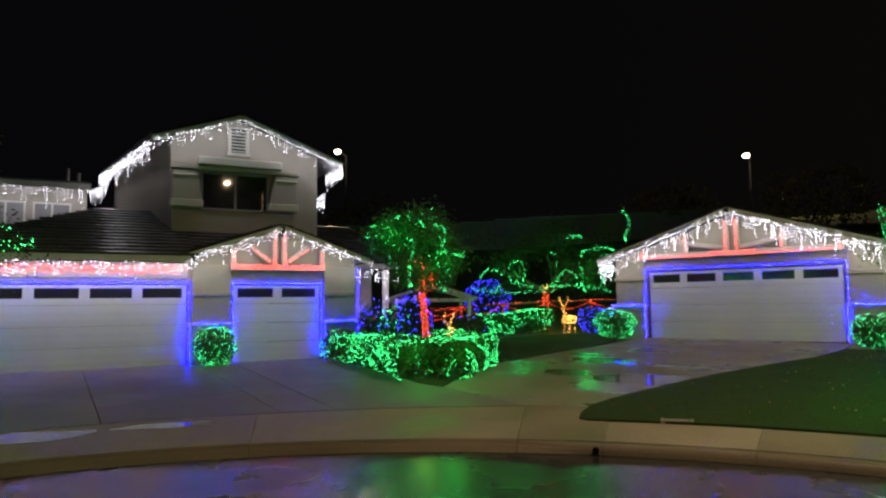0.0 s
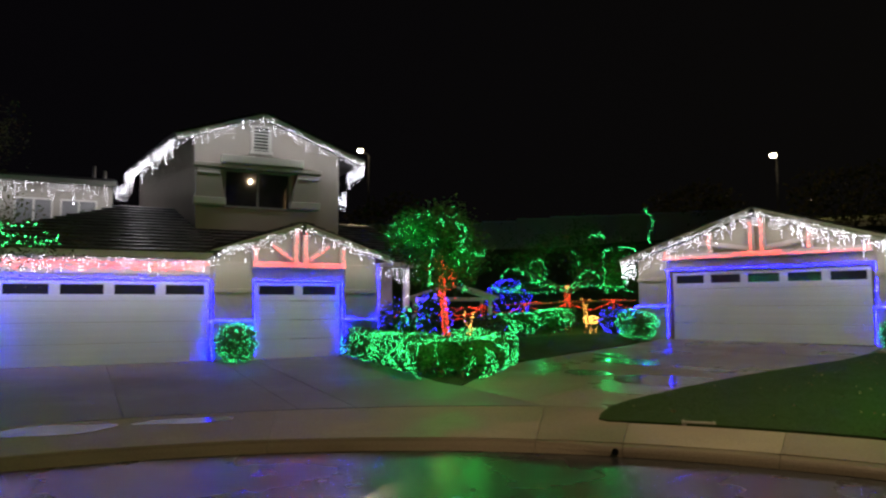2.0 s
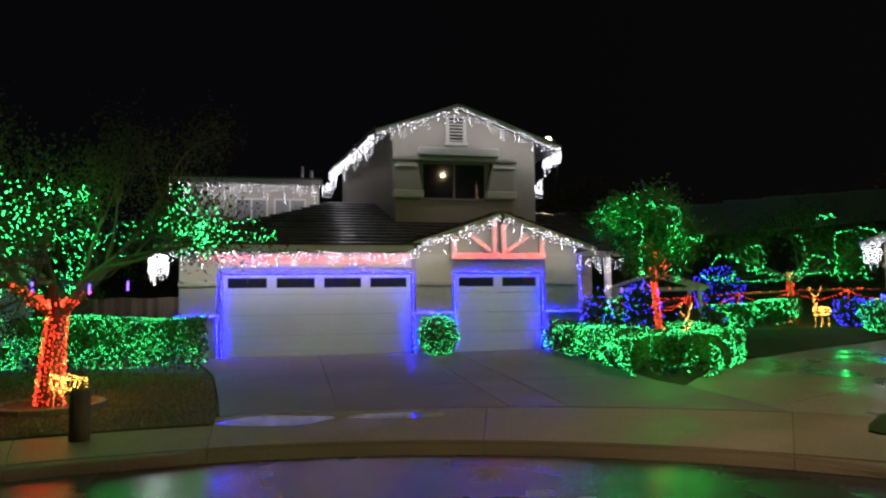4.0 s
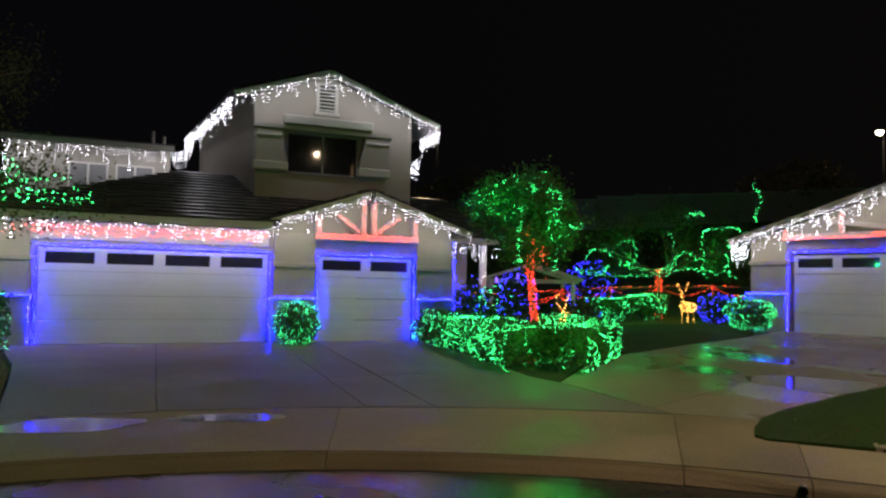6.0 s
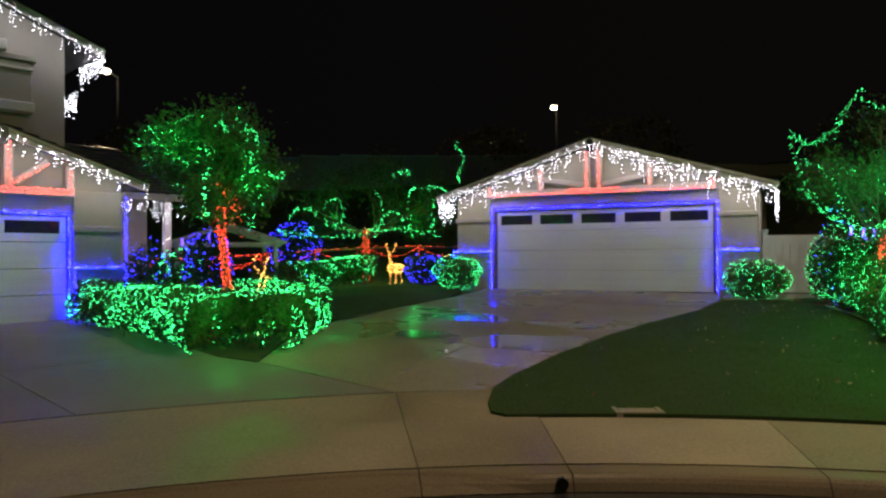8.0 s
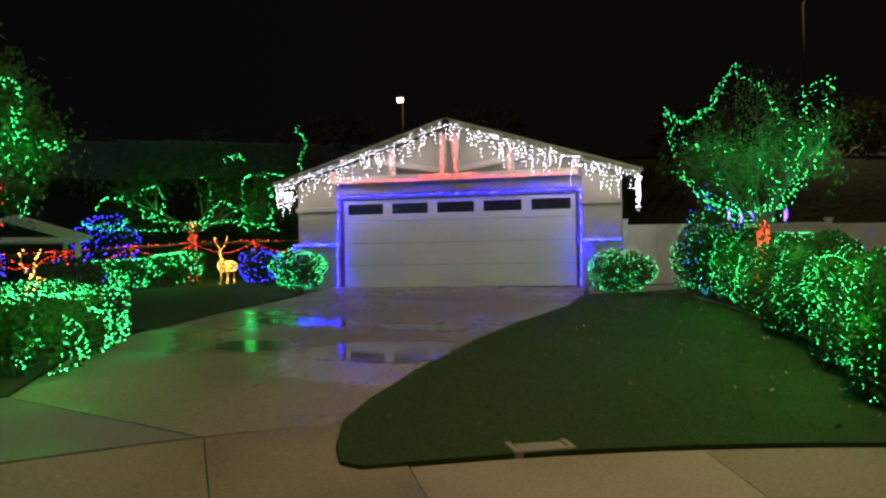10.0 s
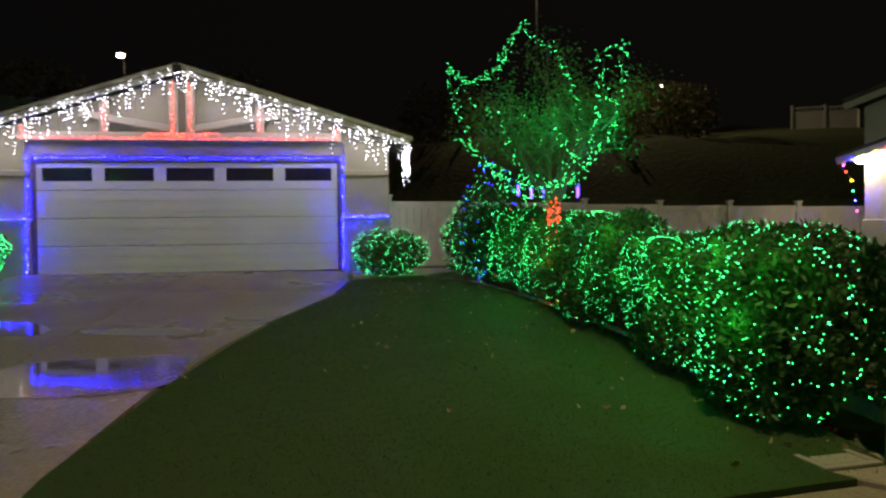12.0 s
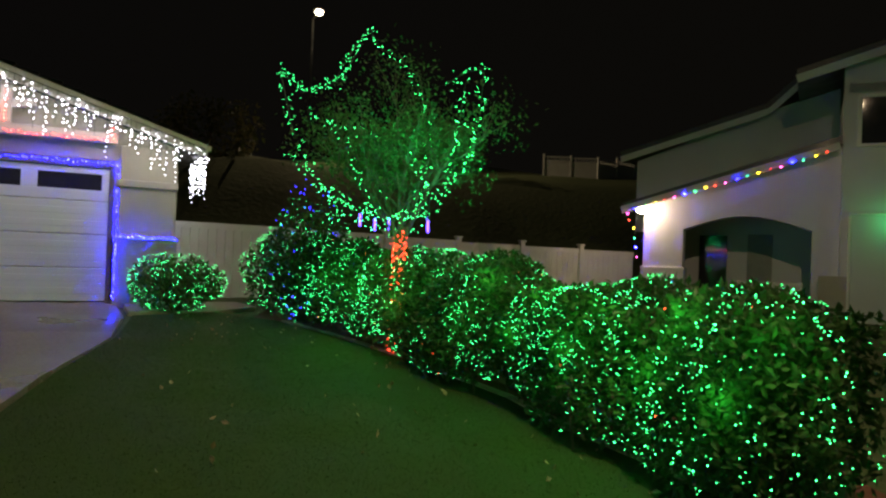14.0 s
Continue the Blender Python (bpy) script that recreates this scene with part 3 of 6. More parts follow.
def house_left():
    h = thing("house", HL, "two-storey stucco house with dark tile roofs and icicle lights", "house")
    # ground floor wall with two door openings
    for box in ((-1.05, 0.03, 0, 0.25, -0.1, 2.75), (5.0, 6.23, 0, 0.25, -0.1, 2.75), (8.75, 9.87, 0, 0.25, -0.1, 2.75), (0.03, 5.0, 0, 0.25, 2.18, 2.75), (6.23, 8.75, 0, 0.25, 2.18, 2.75)):
        part("front_wall", boxes(box), STUCCO, h)
    part("gable_wall", prism([(5.0, 2.75), (9.87, 2.75), (9.87, 2.95), (7.5, 3.74), (5.2, 2.97)], 0.0, 0.25), STUCCO, h)
    part("side_wall", boxes((-1.05, -0.8, 0.25, 9, -0.1, 2.75), (9.62, 9.87, 0.25, 9, -0.1, 2.9), (-1.05, 9.87, 8.8, 9, -0.1, 2.7)), STUCCO, h)
    part("frieze", boxes((-0.75, 5.0, -0.06, -0.002, 2.33, 2.74)), TRIM, h, "pale frieze board over the wide garage door", bevel=0.01)
    for u0, u1 in ((-1.02, -0.12), (5.12, 6.16), (8.86, 9.84)):
        pier(h, u0, u1, 1.05, 1.92, 2.7)
    for u0, u1 in ((0.03, 5.0), (6.23, 8.75)):
        part("door_trim", boxes((u0 - 0.06, u0, -0.03, 0.15, 0, 2.23), (u1, u1 + 0.06, -0.03, 0.15, 0, 2.23), (u0, u1, -0.03, 0.15, 2.17, 2.23)), TANTRIM, h, bevel=0.008)
    # garage roof: front face with a hip at its end
    ez = 2.92
    roof_face(h, (-1.6, -0.5, ez), (5.2, -0.5, ez), (3.0, 4.1, 4.65), (5.2, 4.1, 4.65), 15)
    roof_face(h, (5.2, 0.3, 3.22), (8.6, 0.3, 3.22), (5.2, 1.9, 3.83), (8.6, 1.9, 3.83), 5)
    roof_face(h, (-1.6, 8.5, ez), (-1.6, -0.5, ez), (3.0, 8.5, 4.65), (3.0, 4.1, 4.65), 15)
    roof_face(h, (9.3, 2.6, 3.0), (12.6, 2.6, 3.0), (9.3, 7.5, 4.8), (12.6, 7.5, 4.8), 15)
    part("porch_wall", boxes((9.87, 12.3, 4.4, 4.65, -0.1, 3.2), (12.05, 12.3, 4.65, 9, -0.1, 3.2)), STUCCO, h)
    part("porch_fascia", boxes((9.9, 12.6, 2.55, 2.6, 2.8, 2.99)), TRIM, h, bevel=0.006)
    for u in (10.4, 12.2):
        part("porch_post", boxes((u - 0.09, u + 0.09, 2.8, 2.98, -0.3, 2.85)), TRIM, h, bevel=0.01)
    part("fascia", boxes((-1.6, 5.0, -0.54, -0.5, ez - 0.2, ez - 0.01)), TRIM, h, "pale fascia board", bevel=0.006)
    part("soffit", boxes((-1.55, 5.0, -0.5, 0.0, ez - 0.17, ez - 0.14)), TRIM, h)
    # small gable over the single door
    for s, ue in ((-1, 4.72), (1, 10.28)):
        ze = 3.88 - 0.335 * abs(ue - 7.5)
        roof_face(h, (ue, -0.45, ze), (ue, 4.2, ze), (7.5, -0.45, 3.88), (7.5, 4.2, 3.88), 9)
        part("barge_board", beam((ue, -0.47, ze - 0.13), (7.5, -0.47, 3.88 - 0.13), 0.18, 0.04), TRIM, h, "painted barge board", bevel=0.006)
    part("apex_block", boxes((7.43, 7.57, -0.5, -0.40, 3.5, 3.84)), ROOFTILE, h)
    # upper storey
    zb, wb = 3.5, 1.7
    part("upper_wall", prism([(4.85, zb), (9.25, zb), (9.25, 6.35), (6.75, 7.27), (4.75, 6.55)], wb, wb + 0.25), STUCCO_UP, h)
    bm = bmesh.new()
    a = [bm.verts.new(p) for p in ((4.85, wb + 0.02, zb), (4.85, wb + 0.02, 6.6), (3.75, 8.3, 6.6), (3.75, 8.3, zb))]
    bm.faces.new(a)
    bmesh.ops.solidify(bm, geom=bm.faces[:], thickness=-0.2)
    part("upper_side_wall", bm, STUCCO_UP, h)
    part("upper_side_wall", boxes((9.0, 9.25, wb + 0.25, 9, zb, 6.35)), STUCCO_UP, h)
    for eave, ze, back in (((4.2, 1.28), 6.52, (3.3, 8.5)), ((9.98, 1.28), 6.2, (9.98, 8.5))):
        roof_face(h, (eave[0], eave[1], ze), (back[0], back[1], ze), (6.74, 1.28, 7.40), (6.74, 8.5, 7.40), 9)
        part("barge_board", beam((eave[0], 1.26, ze - 0.13), (6.74, 1.26, 7.40 - 0.13), 0.18, 0.04), TRIM, h, "painted barge board", bevel=0.006)
    part("apron", boxes((5.5, 8.0, wb - 0.36, wb - 0.002, 5.78, 6.02)), TRIM, h, "pale band over the upper window", bevel=0.02)
    part("recess_lintel", boxes((4.72, 8.6, wb - 0.3, wb - 0.002, 5.62, 5.76)), STUCCO_UP, h, bevel=0.02)
    for u0, u1, t0, t1 in ((4.78, 5.62, 4.8, 5.46), (7.66, 8.52, 7.82, 8.5)):
        s = part("shoulder", prism([(u0, 4.722), (u1, 4.722), (t1, 5.6), (t0, 5.6)], wb - 0.26, wb - 0.002), STUCCO_UP, h, bevel=0.02)
        part("shoulder_sill", boxes((u0 - 0.05, u1 + 0.03, wb - 0.32, wb - 0.002, 4.5, 4.72)), TRIM, s, bevel=0.02)
        part("shoulder_cap", boxes((t0 - 0.02, t1 + 0.02, wb - 0.3, wb - 0.002, 5.42, 5.48)), TRIM, s, bevel=0.01)
    w = part("window", boxes((5.62, 7.66, wb - 0.05, wb - 0.003, 4.46, 4.52), (5.62, 7.66, wb - 0.05, wb - 0.003, 5.56, 5.61), (5.62, 5.68, wb - 0.05, wb - 0.003, 4.52, 5.56), (7.6, 7.66, wb - 0.05, wb - 0.003, 4.52, 5.56), (6.61, 6.67, wb - 0.05, wb - 0.003, 4.52, 5.56)), FRAME_SHADED, h, "dark sliding window, its frame coloured darker for recess shade")
    part("pane", boxes((5.68, 6.61, wb - 0.03, wb - 0.01, 4.52, 5.56)), DARKGLASS, w)
    part("pane", boxes((6.67, 7.6, wb - 0.025, wb - 0.008, 4.52, 5.56)), DARKGLASS, w)
    v = part("gable_vent", boxes((6.4, 6.5, wb - 0.09, wb - 0.002, 6.25, 7.0), (6.94, 7.04, wb - 0.09, wb - 0.002, 6.25, 7.0), (6.36, 7.08, wb - 0.11, wb - 0.002, 6.15, 6.25), (6.4, 7.04, wb - 0.09, wb - 0.002, 7.0, 7.06)), TRIM, h, "white louvred gable vent", bevel=0.008)
    part("vent_back", boxes((6.5, 6.94, wb - 0.02, wb - 0.002, 6.25, 7.0)), DARKGLASS, v)
    for k in range(7):
        z = 6.28 + k * 0.1
        part("louvre", beam((6.5, wb - 0.05, z + 0.03), (6.94, wb - 0.05, z + 0.03), 0.03, 0.07), TRIM, v)
    # low wing behind the garage roof
    wy = 6.0
    part("wing_wall", boxes((-1.75, 2.75, wy, wy + 0.25, 2.6, 5.55), (-1.75, -1.5, wy + 0.25, 11, 2.6, 5.55)), STUCCO_UP, h)
    roof_face(h, (-2.2, wy - 0.45, 5.62), (2.85, wy - 0.45, 5.62), (-2.2, wy + 3, 6.2), (2.85, wy + 3, 6.2), 8)
    part("wing_fascia", boxes((-2.2, 2.85, wy - 0.49, wy - 0.45, 5.44, 5.62)), TRIM, h, bevel=0.006)
    for u in (-0.1, 1.2):
        ww = part("wing_window", boxes((u, u + 1.1, wy - 0.05, wy - 0.003, 3.7, 3.76), (u, u + 1.1, wy - 0.05, wy - 0.003, 4.94, 5.0), (u, u + 0.06, wy - 0.05, wy - 0.003, 3.76, 4.94), (u + 1.04, u + 1.1, wy - 0.05, wy - 0.003, 3.76, 4.94), (u + 0.52, u + 0.58, wy - 0.05, wy - 0.003, 3.76, 4.94)), TRIM, h, "pale framed window with closed blinds")
        part("pane", boxes((u + 0.06, u + 1.04, wy - 0.025, wy - 0.008, 3.76, 4.94)), FRAME_SHADED, ww)
    for u in (2.2, 2.55):
        part("vent_pipe", tube([(u, wy + 2.2, 6.0), (u, wy + 2.2, 6.55 if u < 2.4 else 6.4)], [0.06, 0.06], 8), METALP, h)
    garage_door(at(HL, 0.03, 0.01, 0.0), 4.97, 2.17, 4, "wide white sectional garage door edged with blue lights")
    garage_door(at(HL, 6.23, 0.01, 0.0), 2.52, 2.17, 2, "single white sectional garage door edged with blue lights")
    truss(at(HL, 0, -0.12, 0), 6.12, 8.85, 2.56, 3.76, 0.335, (6.2, 7.36, 7.64, 8.77), 7.5)


def house_right():
    h = thing("garage_building", HR, "single-storey stucco garage building with a broad tiled gable", "garage")
    for box in ((-1.1, 0.12, 0, 0.25, -0.1, 2.6), (5.83, 6.87, 0, 0.25, -0.1, 2.6), (0.12, 5.83, 0, 0.25, 2.17, 2.6)):
        part("front_wall", boxes(box), STUCCO, h)
    part("gable_wall", prism([(-1.1, 2.6), (6.87, 2.6), (2.88, 3.85)], 0.0, 0.25), STUCCO, h)
    part("side_wall", boxes((-1.1, -0.85, 0.25, 8, -0.1, 2.6), (6.62, 6.87, 0.25, 8, -0.1, 2.6), (-1.1, 6.87, 7.8, 8, -0.1, 2.6)), STUCCO, h)
    for u0, u1 in ((-1.06, -0.02), (5.97, 6.83)):
        pier(h, u0, u1, 1.02, 1.95, 2.55)
    part("door_trim", boxes((0.05, 0.12, -0.03, 0.15, 0, 2.3), (5.83, 5.9, -0.03, 0.15, 0, 2.3), (0.12, 5.83, -0.03, 0.15, 2.16, 2.3)), TANTRIM, h, bevel=0.008)
    for ue in (-1.52, 7.28):
        ze = 4.02 - 0.31 * abs(ue - 2.88)
        roof_face(h, (ue, -0.45, ze), (ue, 8.3, ze), (2.88, -0.45, 4.02), (2.88, 8.3, 4.02), 14)
        part("barge_board", beam((ue, -0.47, ze - 0.12), (2.88, -0.47, 4.02 - 0.12), 0.2, 0.04), TRIM, h, "painted barge board", bevel=0.006)
        part("gutter", beam((ue, -0.42, ze - 0.1), (ue + 0.001, -0.42, ze - 0.02), 0.1, 0.1), TRIM, h)
    part("apex_block", boxes((2.80, 2.96, -0.5, -0.40, 3.62, 3.96)), ROOFTILE, h)
    garage_door(at(HR, 0.12, 0.01, 0.0), 5.71, 2.16, 5, "very wide white sectional garage door edged with blue lights")
    truss(at(HR, 0, -0.12, 0), -0.1, 5.92, 2.56, 3.88, 0.31, (-0.02, 1.45, 2.72, 3.04, 4.35, 5.84), 2.88)


house_left()
house_right()

# ---- lights on the houses ----
icicles("icicle_lights", [((-1.55, -0.56, 2.74), (5.0, -0.56, 2.74))], HL, 11, (0.1, 0.5), 0.1)
icicles("icicle_lights", [((4.78, -0.5, 2.87), (7.5, -0.5, 3.77)), ((7.5, -0.5, 3.77), (10.24, -0.5, 2.87))], HL, 12, (0.1, 0.55))
icicles("icicle_lights", [((4.2, 1.22, 6.39), (6.74, 1.22, 7.26)), ((6.74, 1.22, 7.26), (9.95, 1.22, 6.08))], HL, 13, (0.1, 0.6), 0.1)
icicles("icicle_lights", [((4.14, 1.3, 6.39), (3.22, 8.3, 6.39))], HL, 18, (0.25, 0.8), 0.12)
icicles("icicle_lights", [((-2.2, 5.5, 5.45), (2.85, 5.5, 5.45)), ((2.85, 5.5, 5.45), (3.4, 7.5, 5.9))], HL, 14, (0.1, 0.7), 0.13)
icicles("icicle_lights", [((-1.62, -0.5, 2.75), (-1.62, 2.0, 2.75)), ((-1.74, -0.3, 2.66), (-1.9, 1.7, 2.6))], HL, 15, (0.3, 0.8), 0.06)
icicles("icicle_lights", [((9.98, 1.3, 6.05), (9.98, 2.9, 6.05)), ((9.9, 1.24, 6.06), (9.98, 1.24, 6.04)), ((9.6, 2.0, 5.25), (9.6, 3.8, 5.25))], HL, 26, (0.35, 0.65), 0.06, label="bunched white icicle lights at the end of the upper eave")
icicles("icicle_lights", [((-1.7, 5.48, 5.3), (-1.58, 5.48, 5.3))], HL, 25, (1.1, 1.3), 0.04)
icicles("icicle_lights", [((9.9, 2.5, 2.8), (12.6, 2.5, 2.8))], HL, 19, (0.15, 0.7), 0.10)
icicles("icicle_lights", [((-1.48, -0.52, 2.57), (2.88, -0.52, 3.90)), ((2.88, -0.52, 3.90), (7.24, -0.52, 2.57))], HR, 16, (0.12, 0.62), 0.1)
icicles("icicle_lights", [((-1.2, -0.3, 2.55), (2.7, -0.3, 3.75)), ((3.1, -0.3, 3.75), (6.9, -0.3, 2.55))], HR, 20, (0.3, 0.75), 0.2, power=0.0)
icicles("icicle_lights", [((7.26, -0.45, 2.5), (7.26, 1.4, 2.5)), ((-1.5, -0.45, 2.5), (-1.5, 0.6, 2.5))], HR, 17, (0.3, 0.8), 0.06)


def outline_lights(m, spans, seed):
    t = thing("blue_string_lights", m, "string of blue lights stapled round the garage door", "string lights", "blue door lights")
    string("", spans, 0.058, G_BLUE, 0.0066, t, seed)
    return t


outline_lights(HL, [[(0.0, -0.08, 0.05), (0.0, -0.08, 2.2), (5.03, -0.08, 2.2), (5.03, -0.08, 0.05)], [(6.2, -0.08, 0.05), (6.2, -0.08, 2.2), (8.78, -0.08, 2.2), (8.78, -0.08, 0.05)]], 21)
outline_lights(HL, [[(u0, -0.25, 0.05), (u0, -0.25, 1.1), (u1, -0.25, 1.1), (u1, -0.25, 0.05)] for u0, u1 in ((-1.1, -0.08), (5.06, 6.2), (8.84, 9.9))], 22)
outline_lights(HL, [[(9.95, -0.05, 0.1), (9.95, -0.05, 2.7)]], 24)
outline_lights(HR, [[(0.0, -0.08, 0.05), (0.0, -0.08, 2.24), (5.95, -0.08, 2.24), (5.95, -0.08, 0.05)], [(-1.14, -0.25, 0.05), (-1.14, -0.25, 1.07), (0.03, -0.25, 1.07), (0.03, -0.25, 0.05)], [(5.93, -0.25, 0.05), (5.93, -0.25, 1.07), (6.92, -0.25, 1.07)]], 23)


def red_lights(m, lines, seed):
    t = thing("red_string_lights", m, "string of red lights wound on the gable truss", "string lights", "red truss lights")
    string("", lines, 0.05, G_RED_DIM, 0.0095, t, seed)


red_lights(HL, [[(6.15, -0.24, 2.62), (8.82, -0.24, 2.62)], [(6.15, -0.24, 2.7), (8.82, -0.24, 2.7)], [(7.36, -0.23, 2.75), (7.36, -0.23, 3.65)], [(7.64, -0.23, 2.75), (7.64, -0.23, 3.65)], [(6.2, -0.23, 2.7), (6.2, -0.23, 3.15)], [(8.77, -0.23, 2.7), (8.77, -0.23, 3.15)], [(7.25, -0.23, 2.8), (6.66, -0.23, 3.2)], [(7.75, -0.23, 2.8), (8.34, -0.23, 3.2)]], 31)
red_lights(HL, [[(-0.7 + 0.19 * i, -0.09, 2.45 + 0.1 * (i % 2)) for i in range(30)], [(-0.7, -0.09, 2.62), (4.95, -0.09, 2.62)]], 32)
red_lights(HR, [[(-0.08, -0.24, 2.6), (5.9, -0.24, 2.6)], [(2.2, -0.24, 2.68), (3.6, -0.24, 2.68)], [(2.72, -0.23, 2.75), (2.72, -0.23, 3.7)], [(3.04, -0.23, 2.75), (3.04, -0.23, 3.7)], [(1.45, -0.23, 2.75), (1.45, -0.23, 3.2)], [(4.35, -0.23, 2.75), (4.35, -0.23, 3.2)], [(-0.02, -0.23, 2.62), (-0.02, -0.23, 2.85)], [(5.84, -0.23, 2.62), (5.84, -0.23, 2.85)]], 33)

# ---- street lamp whose pole stands at the hedge's end ----
def street_lamp(x, y, toward, tall, reach, power, pole_r=(0.096, 0.062), label=""):
    z0 = height(x, y)
    s = thing("street_lamp", pose(x, y, z0, 0, 0, toward), label, "street lamp")
    part("pole", tube([(0, 0, -0.1), (0, 0, 0.02), (0, 0, tall * 0.5), (0, 0, tall)], [pole_r[0] * 1.05, pole_r[0], (pole_r[0] + pole_r[1]) / 2, pole_r[1]], 20), POLE, s, "tan concrete pole", smooth=True)
    part("arm", tube([(0, 0, tall - 0.15), (reach * 0.5, 0, tall + 0.25), (reach, 0, tall + 0.35)], [0.04, 0.035, 0.03], 8), METALP, s, "curved metal arm")
    head = part("head", boxes((reach - 0.1, reach + 0.55, -0.13, 0.13, tall + 0.28, tall + 0.42)), METALP, s, "lamp head", bevel=0.03)
    part("lens", boxes((reach, reach + 0.45, -0.1, 0.1, tall + 0.25, tall + 0.278)), G_LAMP, head, "glowing lens")
    bm = boxes((pole_r[0] - 0.03, pole_r[0] + 0.008, -0.045, 0.045, 0.3, 0.75))
    bm.transform(pose(0, 0, 0, 0, 0, 47.5))
    part("hand_hole_cover", bm, METALP, s, bevel=0.006)
    light = bpy.data.lights.new("street_lamp_light", "SPOT")
    light.energy, light.color, light.spot_size, light.spot_blend, light.shadow_soft_size = power, (1.0, 0.74, 0.45), radians(174), 0.35, 0.0
    ob = new("street_lamp_light", light)
    ob.parent = s
    ob.location = (reach + 0.22, 0, tall + 0.22)
    return s


street_lamp(6.45, 9.15, 205, 8.2, 1.8, 1100, label="tan concrete street lamp pole beside the lit hedge")


def far_lamp(x, y, z, power, pole_len):
    s = thing("street_lamp", pose(x, y, z - pole_len), "distant street lamp with a pale glowing head on the hill", "street lamp", "lamps on the hill")
    part("pole", tube([(0, 0, -1.0), (0, 0, pole_len)], [0.09, 0.06], 10), DARKPOLE, s, "thin dark pole", smooth=True)
    part("arm", tube([(0, 0, pole_len - 0.1), (-0.6, -0.8, pole_len + 0.25)], [0.05, 0.04], 6), METALP, s)
    h = part("head", boxes((-0.85, -0.35, -1.2, -0.6, pole_len + 0.22, pole_len + 0.36)), METALP, s, "lamp head", bevel=0.03)
    part("lens", tube([(-0.6, -0.9, pole_len - 0.02), (-0.6, -0.9, pole_len + 0.2)], [0.2, 0.26], 12), G_FAR, h, "glowing lens")
    light = bpy.data.lights.new("far_lamp_light", "SPOT")
    light.energy, light.color, light.shadow_soft_size, light.spot_size, light.spot_blend = power * 2, (1.0, 0.74, 0.42), 0.0, radians(120), 0.3
    ob = new("far_lamp_light", light)
    ob.parent = s
    ob.matrix_local = look((-0.6, -0.9, pole_len - 0.08), (-0.6, -1.6, pole_len - 0.68))


far_lamp(23.4, 62.2, 14.3, 900, 6.5)
far_lamp(43.3, 39.2, 18.1, 1500, 9.0)
far_lamp(-12.15, 62.9, 15.7, 500, 7.0)
far_lamp(113.8, 66.4, 24.9, 1500, 13.0)

# ---- planting ----
def bulbs_on(name, pts, glowing, r, parent):
    part("bulb_chain", solid("bulbs", pts, glowing, r), None, parent, "glowing bulbs of a string of lights")


def added_glow(parent, place, colour, watts, soft=0.0):
    """Adds a bare point lamp for the light that string lights throw on what hangs round them, and for one door's green
    wash.
    """
    light = bpy.data.lights.new("added_glow_light", "POINT")
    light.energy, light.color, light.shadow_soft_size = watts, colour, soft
    ob = new("added_glow_light", light)
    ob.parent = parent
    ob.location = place


